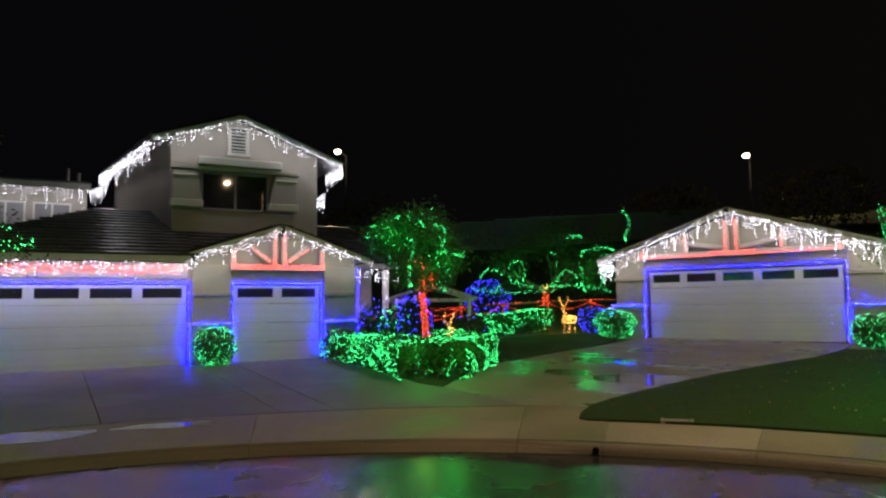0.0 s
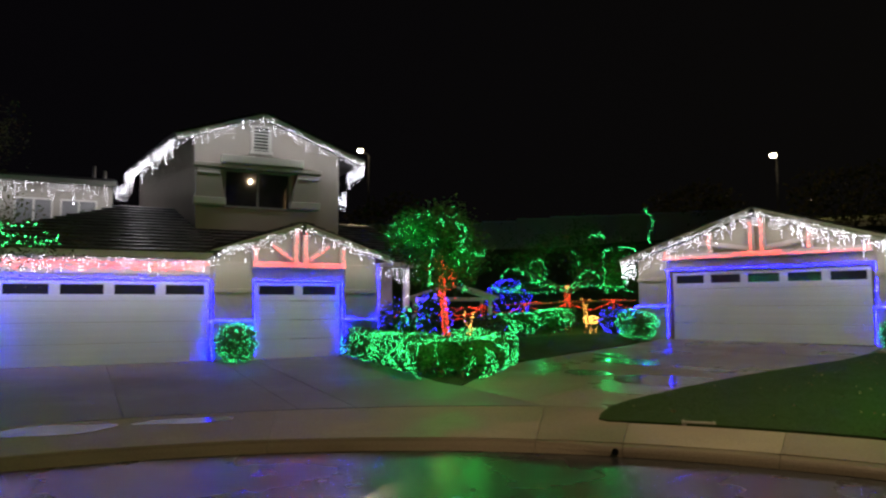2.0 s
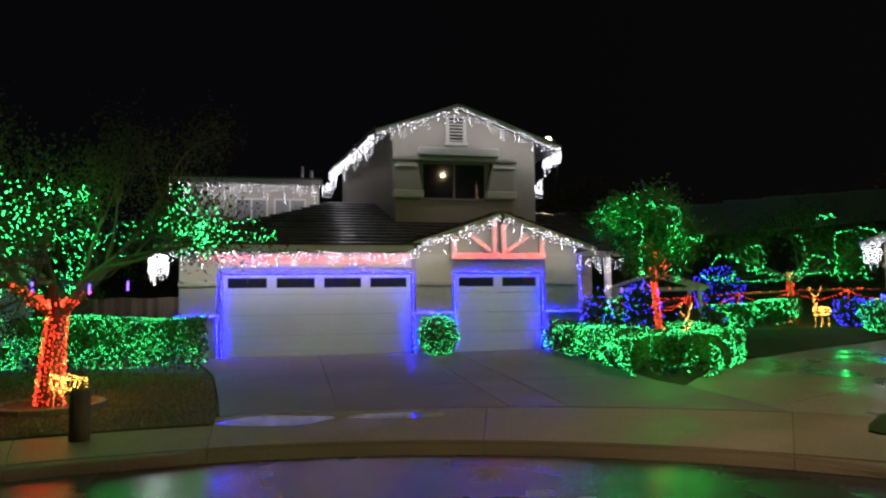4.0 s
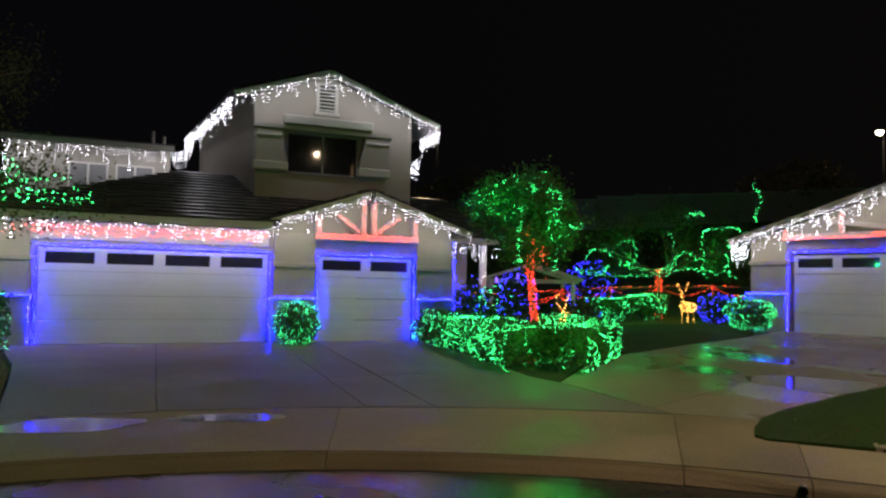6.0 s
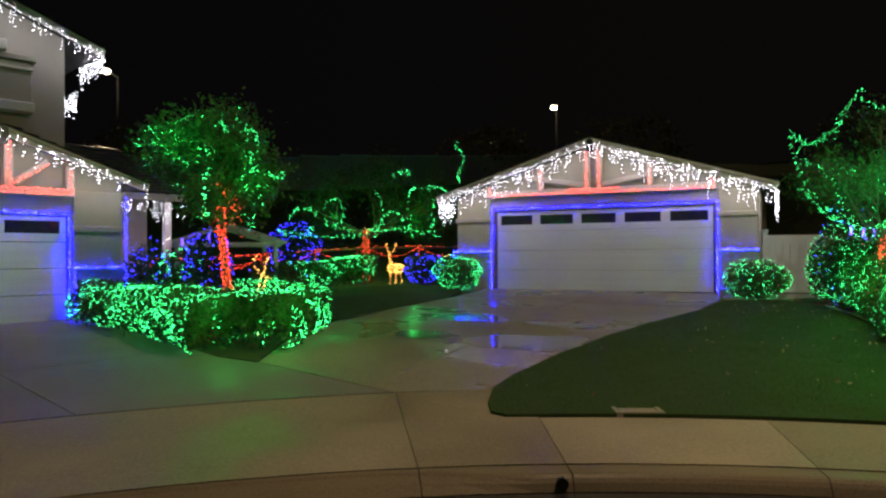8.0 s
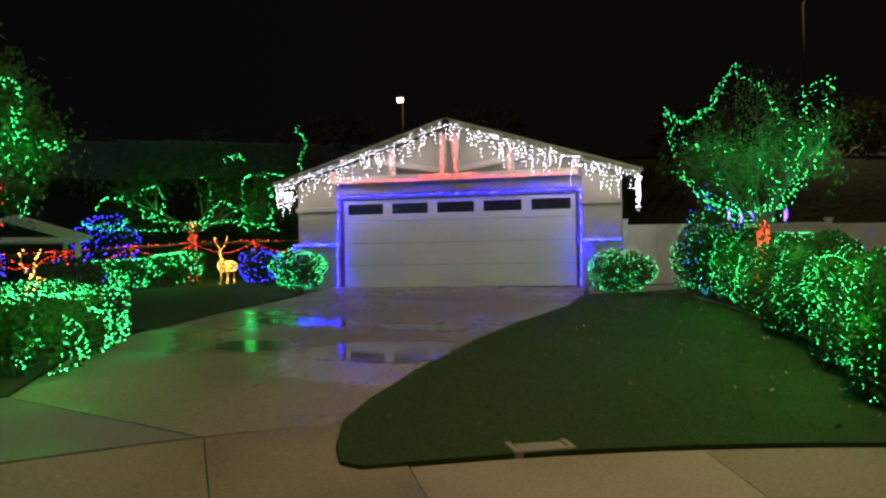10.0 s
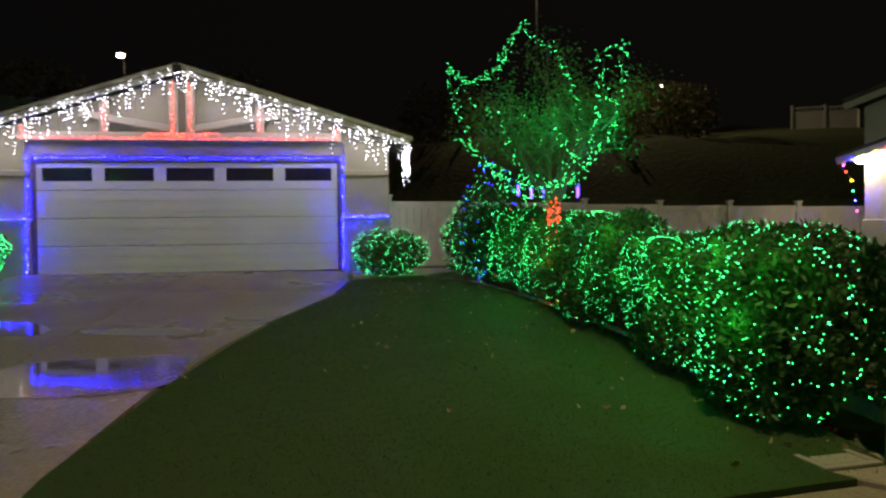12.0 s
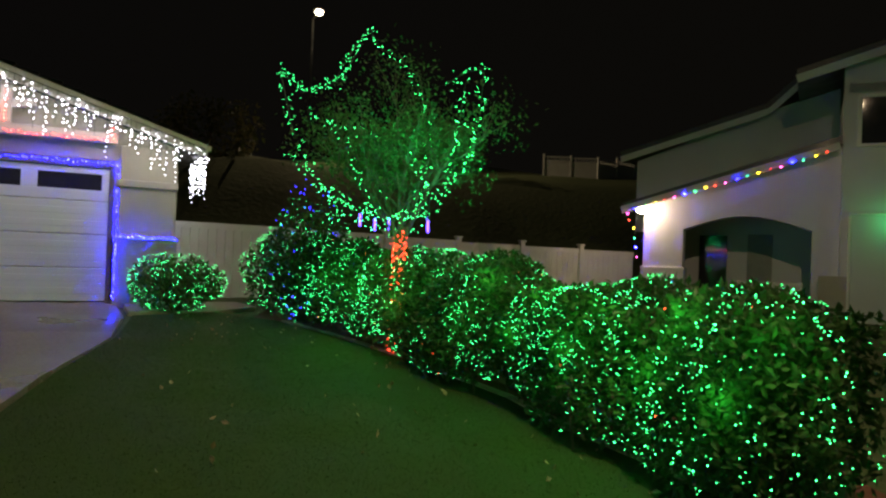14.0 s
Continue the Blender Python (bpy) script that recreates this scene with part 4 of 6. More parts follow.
def hedge(name, path, width, tall, seed, n, leaf, lights, r, label, ragged=0.08, glowing=None, material=None, group="", warm=0, shine_w=2.4, face=(1.0, 7.0), dens=1.5, even=0.45):
    """A hedge along a path of (x, y): leaves filling a rounded body, woody stems inside, and strings of lights over it."""
    rng = np.random.default_rng(seed)
    x0, y0 = path[0]
    t = thing(name, pose(x0, y0, height(x0, y0)), label, "hedge", group)
    seg = [(np.array(a), np.array(b)) for a, b in zip(path, path[1:])]
    length = np.array([np.linalg.norm(b - a) for a, b in seg])

    def sample(m, depth, low=0.08):
        i = rng.choice(len(seg), m, p=length / length.sum())
        s = rng.random(m)
        a = np.array([q[0] for q in seg])[i]
        b = np.array([q[1] for q in seg])[i]
        p = a + (b - a) * s[:, None]
        d = (b - a) / np.linalg.norm(b - a, axis=1)[:, None]
        side = np.stack([-d[:, 1], d[:, 0]], 1)
        ang = rng.uniform(-0.28 * np.pi, 1.28 * np.pi, m)
        k = 1 - depth * rng.random(m) ** 2
        c, w = np.cos(ang), np.sin(ang)
        sq = 1 / np.maximum(np.abs(c), np.abs(w)) ** 0.6
        wob = np.array([noise.noise(Vector((px * 1.3 + seed, py * 1.3, w_ * 0.9 + c_))) for (px, py), w_, c_ in zip(p, w, c)])
        wob2 = np.array([noise.noise(Vector((px * 0.5 + seed, py * 0.5, 7))) for (px, py) in p])
        k = k * (1 + ragged * 2.2 * wob) * (1.04 if depth == 0 else 1.0)
        off = c * sq * k * width / 2
        z = low * tall + (1 - low) * tall * (0.5 + 0.5 * w * sq * k) * (1 + 0.22 * wob2)
        q = p + side * off[:, None]
        g = np.array([height(*v) for v in q])
        return np.stack([q[:, 0] - x0, q[:, 1] - y0, g - height(x0, y0) + np.maximum(z, 0.03)], 1)

    bm = bmesh.new()
    total = length.sum()
    for k in range(max(3, int(total / 0.35))):
        p = sample(1, 1.0)[0]
        base = np.array([p[0] * 0.96, p[1] * 0.96, height(x0 + p[0], y0 + p[1]) - height(x0, y0) - 0.03])
        tube([tuple(base), tuple((base + p) / 2 + rng.normal(size=3) * 0.03), tuple(p)], [0.014, 0.01, 0.004], 5, bm)
    part("stem_cluster", bm, BARK, t, "woody stems")
    part("foliage", leaves("foliage", sample(n, 0.75), leaf, material or LEAF, rng), None, t, "dense small leaves")
    pts = sample(int(lights * 2.4), 0.0, 0.1)
    patch = np.array([noise.noise(Vector(v * 1.6 + seed)) + 0.6 * noise.noise(Vector(v * 4.5)) for v in pts])
    pts = pts[np.argsort(-patch - even * rng.random(len(pts)))[:int(lights * dens)]]
    bulbs_on("bulbs", pts, glowing or G_GREEN, r * 0.78, t)
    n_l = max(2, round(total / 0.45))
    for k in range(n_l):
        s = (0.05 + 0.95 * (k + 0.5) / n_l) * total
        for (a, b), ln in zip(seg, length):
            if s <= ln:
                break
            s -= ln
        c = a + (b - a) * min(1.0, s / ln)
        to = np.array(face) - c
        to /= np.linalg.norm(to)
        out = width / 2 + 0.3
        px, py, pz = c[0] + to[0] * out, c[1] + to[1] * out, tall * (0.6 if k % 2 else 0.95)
        added_glow(t, (px - x0, py - y0, height(px, py) - height(x0, y0) + pz), (0.08, 1.0, 0.11), shine_w, 0.15)
    if warm:
        bulbs_on("bulbs", sample(warm, 0.2, 0.02), G_RED, r, t)
    return t


hedge("hedge", [(-3.6, 19.7), (-2.7, 18.3), (-1.7, 16.6), (-0.75, 14.85)], 1.3, 0.85, 3, 9000, 0.10, 1500, 0.0063, "low clipped hedge in the island bed covered with green lights")
hedge("hedge", [(-0.5, 14.85), (0.25, 16.9), (-0.5, 18.6)], 1.2, 0.8, 4, 6000, 0.10, 980, 0.0064, "low clipped hedge in the island bed covered with green lights")
hedge("hedge", [(-1.25, 16.0), (-0.9, 16.9), (-0.75, 17.9)], 1.3, 0.72, 9, 6000, 0.10, 680, 0.0064, "low hedge filling the island bed, green lights among its leaves")
hedge("hedge", [(-10.5, 13.3), (-13.0, 11.9), (-14.0, 11.35)], 1.1, 1.2, 5, 9000, 0.10, 1750, 0.0066, "boxy clipped hedge covered with green lights", ragged=0.03)
hedge("hedge", [(6.72, 9.6), (7.4, 10.3), (8.12, 11.22), (8.95, 12.3), (9.55, 13.2)], 1.02, 1.25, 6, 34000, 0.075, 2300, 0.0042, "tall leafy hedge by the lawn covered with green lights", ragged=0.2, warm=20, shine_w=4.4, face=(1.6, 9.8), dens=0.8, even=1.1)
hedge("hedge", [(9.8, 13.5), (10.5, 14.85), (11.2, 16.0)], 0.95, 1.3, 7, 16000, 0.08, 1350, 0.0052, "leafy hedge by the lawn covered with green lights", ragged=0.18, warm=24, shine_w=3.6, face=(2.0, 12.0), dens=0.9, even=0.9)
hedge("hedge", [(0.0, 28.9), (1.7, 28.6), (3.1, 28.3)], 1.0, 0.95, 8, 5000, 0.12, 650, 0.010, "lit hedge at the back of the small lawn", ragged=0.06)


def bush(name, x, y, wide, tall, seed, n, leaf, lights, r, label, glowing=None, material=None):
    """A rounded shrub with stems, leaves and lights."""
    rng = np.random.default_rng(seed)
    t = thing(name, pose(x, y, height(x, y)), label, "bush")
    def sample(m, depth):
        d = rng.normal(size=(m, 3))
        d /= np.linalg.norm(d, axis=1)[:, None]
        k = (1 - depth * rng.random(m) ** 2) * (1 + 0.3 * np.array([noise.noise(Vector(v * 2.0 + seed)) for v in d]))
        p = d * k[:, None]
        p[:, :2] = np.sign(p[:, :2]) * np.abs(p[:, :2]) ** 0.8
        return p * (wide / 2, wide / 2, tall / 2) + (0, 0, tall * 0.52)
    bm = bmesh.new()
    for p in sample(14, 0.6):
        tube([(p[0] * 0.1, p[1] * 0.1, -0.03), tuple(p * 0.6), tuple(p)], [0.016, 0.01, 0.004], 5, bm)
    part("stem_cluster", bm, BARK, t, "woody stems")
    part("foliage", leaves("foliage", sample(n, 0.8), leaf, material or LEAF, rng), None, t, "dense small leaves")
    bulbs_on("bulbs", sample(int(lights * 1.4), 0.0) * 1.05, glowing or G_GREEN, r * 0.72, t)
    return t


def on(m, u, b):
    v = m @ Vector((u, b, 0))
    return v.x, v.y


bush("bush", *on(HL, 5.62, -0.75), 0.95, 0.95, 41, 2600, 0.09, 400, 0.007, "rounded shrub with green lights between the garage doors")
bush("bush", *on(HR, -0.75, -0.8), 1.25, 0.85, 42, 2600, 0.09, 420, 0.0078, "rounded shrub with green lights beside the garage door")
bush("bush", *on(HR, 6.85, -0.9), 1.25, 0.85, 43, 3600, 0.08, 330, 0.0074, "rounded shrub with green lights beside the garage door")
bush("bush", 12.1, 17.3, 1.5, 1.25, 44, 4500, 0.08, 310, 0.0074, "leafy shrub with green lights near the white fence")
bush("bush", 11.2, 16.4, 1.3, 1.7, 45, 4500, 0.08, 230, 0.0074, "tall shrub with green and blue lights at the hedge end")
bush("bush", 11.2, 16.45, 0.9, 2.0, 46, 600, 0.08, 60, 0.011, "sprigs with violet-blue lights above the hedge", G_BLUE_SHRUB)
bush("bush", 4.83, 28.6, 1.3, 0.95, 47, 2200, 0.11, 170, 0.014, "round shrub netted with blue lights", G_BLUE_SHRUB)
bush("bush", -2.94, 20.9, 0.9, 1.5, 48, 2000, 0.10, 130, 0.012, "cone-shaped shrub wrapped in blue lights", G_BLUE_SHRUB)
bush("bush", -1.6, 20.3, 1.0, 1.75, 49, 2200, 0.10, 170, 0.012, "cone-shaped shrub wrapped in blue lights", G_BLUE_SHRUB)
bush("bush", -2.25, 20.9, 1.0, 1.35, 50, 2200, 0.10, 110, 0.013, "round shrub with green lights by the porch", G_GREEN)
bush("bush", 0.5, 33.8, 1.9, 2.1, 55, 2600, 0.12, 330, 0.018, "large shrub glowing with violet-blue lights", G_BLUE_SHRUB)
bush("bush", 9.55, 13.55, 0.95, 0.95, 57, 2600, 0.075, 40, 0.007, "dark leafy shrub in front of the lit trunk")
bush("bush", 6.85, 9.95, 0.95, 1.3, 58, 5200, 0.075, 230, 0.0055, "leafy shrub with green lights at the hedge end by the pole")
bush("bush", -0.1, 20.6, 1.3, 1.0, 56, 2200, 0.10, 10, 0.012, "dark shrub with a few blue lights", G_BLUE_SHRUB)


def grow(rng, base, direction, length, radius, depth, bm, tips, wood=None, spread=0.7, lift=0.15):
    """A limb and its branches."""
    p = Vector(base)
    d = Vector(direction).normalized()
    pts, rad = [tuple(p)], [radius]
    for i in range(4):
        d = (d + Vector(rng.normal(size=3)) * 0.12 + Vector((0, 0, lift * 0.3))).normalized()
        p = p + d * length / 4
        pts.append(tuple(p))
        rad.append(radius * (1 - 0.16 * (i + 1)))
        if wood is not None:
            wood.append((tuple(p), rad[-1], depth))
    tube(pts, rad, 7 if depth > 1 else 5, bm)
    if depth == 0:
        tips.append(pts[-1])
        tips.append(pts[-2])
        return
    for k in range(3 if depth > 1 else 4):
        side = Vector(rng.normal(size=3))
        nd = (d + (side - side.dot(d) * d).normalized() * spread * rng.uniform(0.7, 1.25)).normalized()
        start = pts[rng.integers(2, 5)]
        grow(rng, start, nd, length * rng.uniform(0.55, 0.8), radius * 0.5, depth - 1, bm, tips, wood, spread, lift)


def tree(x, y, seed, trunk, limbs, label, leaf_n, leaf, leafmat, clump, strands, r, trunk_r, lean=(0, 0), wrap=None, squash=1.0, spread=0.7, depth=2, limb_len=1.0, tilt=0.75, lit=None, wrap_r=0.0078, low=None, pitch=0.085, sectors=0, forks=False):
    """A tree: tapered trunk, limbs, a crown of leaves round the twigs, lights wound on the trunk and strung through the crown."""
    rng = np.random.default_rng(seed)
    z0 = height(x, y)
    t = thing("tree", pose(x, y, z0), label, "tree")
    bm = bmesh.new()
    top = Vector((lean[0], lean[1], trunk))
    tp = [Vector((0, 0, -0.1)), Vector((lean[0] * 0.2, lean[1] * 0.2, trunk * 0.3)), Vector((lean[0] * 0.7, lean[1] * 0.7, trunk * 0.7)), top]
    tube([tuple(p) for p in tp], [trunk_r * 1.25, trunk_r, trunk_r * 0.9, trunk_r * 0.8], 12, bm)
    part("trunk", bm, BARK, t, "bark-covered trunk", smooth=True)
    tips, wood = [], []
    for k in range(limbs):
        bm = bmesh.new()
        a = 2 * math.pi * (k + rng.uniform(-0.2, 0.2)) / limbs
        d = Vector((math.cos(a) * tilt, math.sin(a) * tilt, 1 * squash))
        grow(rng, top - Vector((0, 0, trunk * 0.12 * rng.random())), d, limb_len * rng.uniform(0.8, 1.15), trunk_r * 0.55, depth, bm, tips, wood, spread)
        part("limb", bm, BARK, t, "bare branching limb")
    tips = np.array(tips)
    c = tips[rng.integers(0, len(tips), leaf_n)] + rng.normal(size=(leaf_n, 3)) * clump
    part("crown", leaves("crown", c, leaf, leafmat, rng, 0.45), None, t, "crown of many small leaves")
    if wrap:
        glowing, turns, top_z = wrap
        pts = []
        n = int(turns * 16)
        for k in range(n):
            f = k / n
            zz = f * top_z
            s = min(1.0, zz / trunk)
            a = 2 * math.pi * turns * f
            cx, cy = lean[0] * s ** 1.3, lean[1] * s ** 1.3
            rr = trunk_r * (1.28 - 0.4 * min(1, zz / trunk)) + 0.012
            pts.append((cx + rr * math.cos(a) + rng.normal() * 0.012, cy + rr * math.sin(a) + rng.normal() * 0.012, zz + 0.05 + rng.normal() * 0.02))
        if forks:
            for p, rad, level in wood:
                if level == depth and (Vector(p) - top).length < 0.75:
                    for k in range(110):
                        a = rng.uniform(0, 2 * math.pi)
                        q = top.lerp(Vector(p), rng.random() * 1.05)
                        pts.append((q.x + (rad + 0.03) * math.cos(a), q.y + (rad + 0.03) * math.sin(a), q.z + rng.normal() * 0.03))
        bulbs_on("bulbs", pts, glowing, wrap_r, t)
    pts = []
    bm = bmesh.new()
    if lit is None:
        lit = []
        pool = tips if low is None else tips[tips[:, 2] < low]
        for k in range(strands):
            a = pool[rng.integers(0, len(pool))]
            near = pool[np.argsort(((pool - a) ** 2).sum(1))[:30]]
            b = near[rng.integers(1, len(near))]
            mid = (a + b) / 2 + rng.normal(size=3) * 0.15
            lit.append([tuple(a), tuple((a + mid) / 2 + rng.normal(size=3) * 0.1), tuple(mid), tuple(b)])
    if sectors:
        mid = tips.mean(0)
        az = np.arctan2(tips[:, 1] - mid[1], tips[:, 0] - mid[0])
        lit = []
        for k in range(sectors):
            near = np.abs((az - 2 * np.pi * k / sectors + np.pi) % (2 * np.pi) - np.pi) < 1.3 * np.pi / sectors
            mine = tips[near]
            mine = mine[np.argsort(-mine[:, 2])][:: max(1, len(mine) // 8)]
            if len(mine) > 2:
                lit.append([tuple(mid + (v - mid) * 1.2 + rng.normal(size=3) * 0.05) for v in mine])
    for line in lit:
        pts += along(line, pitch, rng, 0.035)
        tube(line, [0.004] * len(line), 3, bm)
    part("cable", bm, WIRE, t, "thin green cable")
    bulbs_on("bulbs", pts, G_GREEN, r, t)
    return t


TREES = []
# round tree in the island bed
TREES.append(tree(-0.96, 17.5, 51, 1.85, 7, "young leafy tree with red-lit trunk in the island bed", 20000, 0.10, LEAF, 0.17, 0, 0.006, 0.055, (-0.16, 0.1), (G_RED, 34, 2.9), 1.15, 0.8, 2, 1.02, 0.75, pitch=0.045, sectors=19))

rng = np.random.default_rng(151)
bulbs_on("bulbs", [(-0.12 + 0.34 * math.cos(k * 0.37) * rng.uniform(0.3, 1.3), 0.0 + 0.4 * math.sin(k * 0.37) * rng.uniform(0.3, 1.3), 2.35 + 0.3 * math.sin(k * 0.9) + rng.normal() * 0.14) for k in range(130)], G_RED, 0.0075, TREES[0])

# vase-shaped tree by the hedge: its strands follow the crown's jagged outline
RX, RY, FX, FY = 0.485, -0.875, 0.875, 0.485


def crown_line(*pts):
    return [(w * RX + f * FX, w * RY + f * FY, z - 0.49) for r, f, z in pts for w in [r * (1.15 if r < 0 else 1.03)]]


lit = [crown_line((-0.1, 0, 1.95), (-0.55, -0.2, 2.25), (-1.0, -0.1, 2.75), (-1.2, 0, 3.3), (-1.35, 0.1, 3.98)),
       crown_line((-1.35, 0.1, 3.98), (-1.1, 0, 3.68), (-0.75, 0.2, 3.95), (-0.6, 0.3, 4.32), (-0.42, 0.4, 4.66)), crown_line((-1.3, 0, 3.9), (-1.0, 0.1, 3.72), (-0.7, 0.1, 3.9), (-0.5, 0.3, 4.4)),
       crown_line((-0.42, 0.4, 4.66), (-0.3, 0.3, 4.4), (0.0, 0.3, 4.22), (0.2, 0.2, 3.75), (0.3, 0.1, 3.4)),
       crown_line((0.5, 0, 3.9), (0.7, 0, 4.05), (0.95, 0, 4.12)),
       crown_line((0.95, 0, 4.12), (0.92, 0, 3.5), (0.75, -0.1, 2.9), (0.4, -0.1, 2.35), (0.05, 0, 1.95)),
       crown_line((0.7, -0.3, 3.85), (0.62, -0.3, 3.2), (0.5, -0.3, 2.5)), crown_line((0.3, 0.3, 3.5), (0.35, 0.3, 3.0), (0.2, 0.2, 2.2)),
       crown_line((-0.6, -0.4, 3.1), (-0.45, -0.4, 2.7), (-0.3, -0.3, 2.1)), crown_line((-1.0, -0.3, 3.4), (-0.7, -0.4, 3.2), (-0.25, -0.4, 3.15)),
       crown_line((-0.2, 0.5, 2.9), (-0.2, 0.3, 2.5), (-0.05, 0.1, 2.0)), crown_line((0.1, -0.5, 2.9), (0.3, -0.3, 2.6), (0.0, -0.1, 2.05)),
       crown_line((-0.9, 0.2, 2.6), (-0.4, 0.0, 2.3), (0.1, 0.2, 2.2), (0.5, 0.3, 2.6)), crown_line((-0.7, -0.3, 2.4), (-0.2, -0.2, 2.15), (0.3, -0.2, 2.3)),
       crown_line((-1.25, 0.2, 2.95), (-1.0, 0.2, 2.7), (-0.6, 0.3, 2.2))]
TREES.append(tree(9.85, 14.1, 52, 1.5, 8, "vase-shaped tree with red-lit trunk rising from the hedge", 8000, 0.055, LEAF, 0.17, 0, 0.0058, 0.065, (0, 0), (G_RED, 22, 1.5), 1.2, 0.5, 2, 0.95, 0.72, lit=lit, pitch=0.036))

# flat tree at the back: loops of lights over its branches
def loop(cx, cz, rx, rz, a0, a1, n=9):
    return [(cx + rx * math.cos(radians(a0 + (a1 - a0) * i / n)), -1.3 + 0.3 * math.sin(i), cz + rz * math.sin(radians(a0 + (a1 - a0) * i / n))) for i in range(n + 1)]


lit = [loop(-1.3, 2.5, 0.35, 0.5, -150, 160), loop(-2.3, 2.25, 0.5, 0.35, 180, 20), loop(-0.5, 2.1, 0.8, 0.25, 180, 360), loop(0.1, 2.5, 0.35, 0.85, -80, 80),
       loop(-1.5, 1.75, 1.5, 0.12, 180, 350), loop(0.9, 1.75, 1.1, 0.15, 170, 10), loop(1.6, 2.5, 0.25, 0.9, 95, 265), loop(2.1, 2.6, 0.2, 0.8, 80, -90),
       loop(2.5, 2.4, 0.3, 0.8, 100, 280), loop(2.2, 3.3, 0.7, 0.12, 180, 0), loop(3.1, 4.35, 0.25, 0.75, -60, 70), loop(1.2, 3.75, 0.35, 0.25, 170, 30), loop(-2.6, 1.95, 0.6, 0.2, 200, 380), loop(0.8, 2.2, 0.4, 0.3, 0, 180)]
TREES.append(tree(3.05, 30.5, 53, 1.75, 7, "spreading tree with red-lit trunk at the back of the yard", 8000, 0.11, LEAF, 0.26, 0, 0.0098, 0.10, (0, 0), (G_RED, 22, 1.9), 0.3, 0.8, 2, 1.8, 1.1, lit=lit))

# broad old tree on the verge
TREES.append(tree(-10.02, 8.92, 54, 1.6, 6, "broad old tree with thickly red-lit trunk on the verge", 26000, 0.07, LEAF_DRY, 0.24, 150, 0.0085, 0.16, (0.1, 0.05), (G_RED, 44, 1.62), 0.72, 0.7, 3, 2.0, 1.05, low=3.4, forks=True))

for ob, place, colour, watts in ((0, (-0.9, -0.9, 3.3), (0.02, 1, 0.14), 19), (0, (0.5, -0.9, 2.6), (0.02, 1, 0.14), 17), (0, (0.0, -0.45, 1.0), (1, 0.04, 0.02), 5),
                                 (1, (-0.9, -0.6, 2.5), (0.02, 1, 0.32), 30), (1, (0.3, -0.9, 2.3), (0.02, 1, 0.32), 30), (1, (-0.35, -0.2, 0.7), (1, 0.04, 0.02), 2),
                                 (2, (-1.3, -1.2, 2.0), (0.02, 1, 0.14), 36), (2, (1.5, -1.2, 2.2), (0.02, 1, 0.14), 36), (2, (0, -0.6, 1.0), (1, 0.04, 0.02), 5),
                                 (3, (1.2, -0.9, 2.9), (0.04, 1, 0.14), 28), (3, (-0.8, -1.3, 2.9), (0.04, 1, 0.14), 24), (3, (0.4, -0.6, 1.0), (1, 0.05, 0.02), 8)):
    added_glow(TREES[ob], place, colour, watts)

# ---- wrapped forks of the old tree, violet drop lights ----
def drop_light(x, y, z, length=0.15):
    t = thing("drop_light", pose(x, y, z), "violet glowing tube light hanging in a tree", "drop light", "hanging tube lights")
    part("tube", tube([(0, 0, 0), (0, 0, -length)], [0.014, 0.014], 8), G_PURPLE, t, "glowing violet tube")
    part("cap", tube([(0, 0, 0.002), (0, 0, 0.05)], [0.018, 0.012], 8), WIRE, t)
    part("cord", tube([(0, 0, 0.05), (0, 0, 0.5)], [0.004, 0.004], 4), WIRE, t)


for x, y, z in ((9.56, 14.5, 2.25), (9.68, 14.36, 2.2), (9.75, 14.2, 2.22), (9.93, 13.75, 2.2), (10.02, 13.8, 2.24), (-9.2, 8.9, 2.25), (-10.2, 8.7, 2.3), (-10.8, 8.2, 2.15), (-8.9, 9.4, 2.3), (-2.0, 21.3, 2.2), (-1.7, 21.6, 2.3), (-1.4, 21.4, 2.15), (-2.3, 21.7, 2.2)):
    drop_light(x, y, z)


# ---- yard ----
def lit_fence(x0, y0, x1, y1, n, tall):
    f = thing("rail_fence", pose(x0, y0, height(x0, y0)), "dark rail fence hung with swags of red lights", "fence")
    rng = np.random.default_rng(8)
    ps = []
    for i in range(n + 1):
        s = i / n
        x, y = (x1 - x0) * s, (y1 - y0) * s
        g = height(x0 + x, y0 + y) - height(x0, y0)
        ps.append(Vector((x, y, g + tall)))
        part("post", tube([(x, y, g - 0.1), (x, y, g + tall + 0.05)], [0.05, 0.05], 8), WOODF, f)
    pts = []
    for a, b in zip(ps, ps[1:]):
        part("rail", tube([tuple(a - Vector((0, 0, 0.05))), tuple(b - Vector((0, 0, 0.05)))], [0.035, 0.035], 6), WOODF, f)
        pts += along([tuple(a), tuple(a.lerp(b, 0.5) - Vector((0, 0, 0.03))), tuple(b)], 0.09, rng, 0.01)
        pts += along([tuple(a.lerp(b, k / 6) - Vector((0, 0.05, 0.32 * math.sin(math.pi * k / 6) + 0.05))) for k in range(7)], 0.09, rng, 0.01)
    for p in ps:
        pts += along([tuple(p + Vector((0, -0.06, 0))), tuple(p + Vector((0, -0.06, -tall + 0.25)))], 0.09, rng, 0.015)
    bulbs_on("bulbs", pts, G_RED, 0.011, f)
    added_glow(f, tuple((ps[0] + ps[-1]) / 2 + Vector((0, -0.5, -0.1))), (1, 0.05, 0.02), 5)


lit_fence(-2.4, 31.3, 6.6, 28.9, 5, 1.3)
lit_fence(-3.3, 23.6, -0.6, 25.6, 2, 1.25)


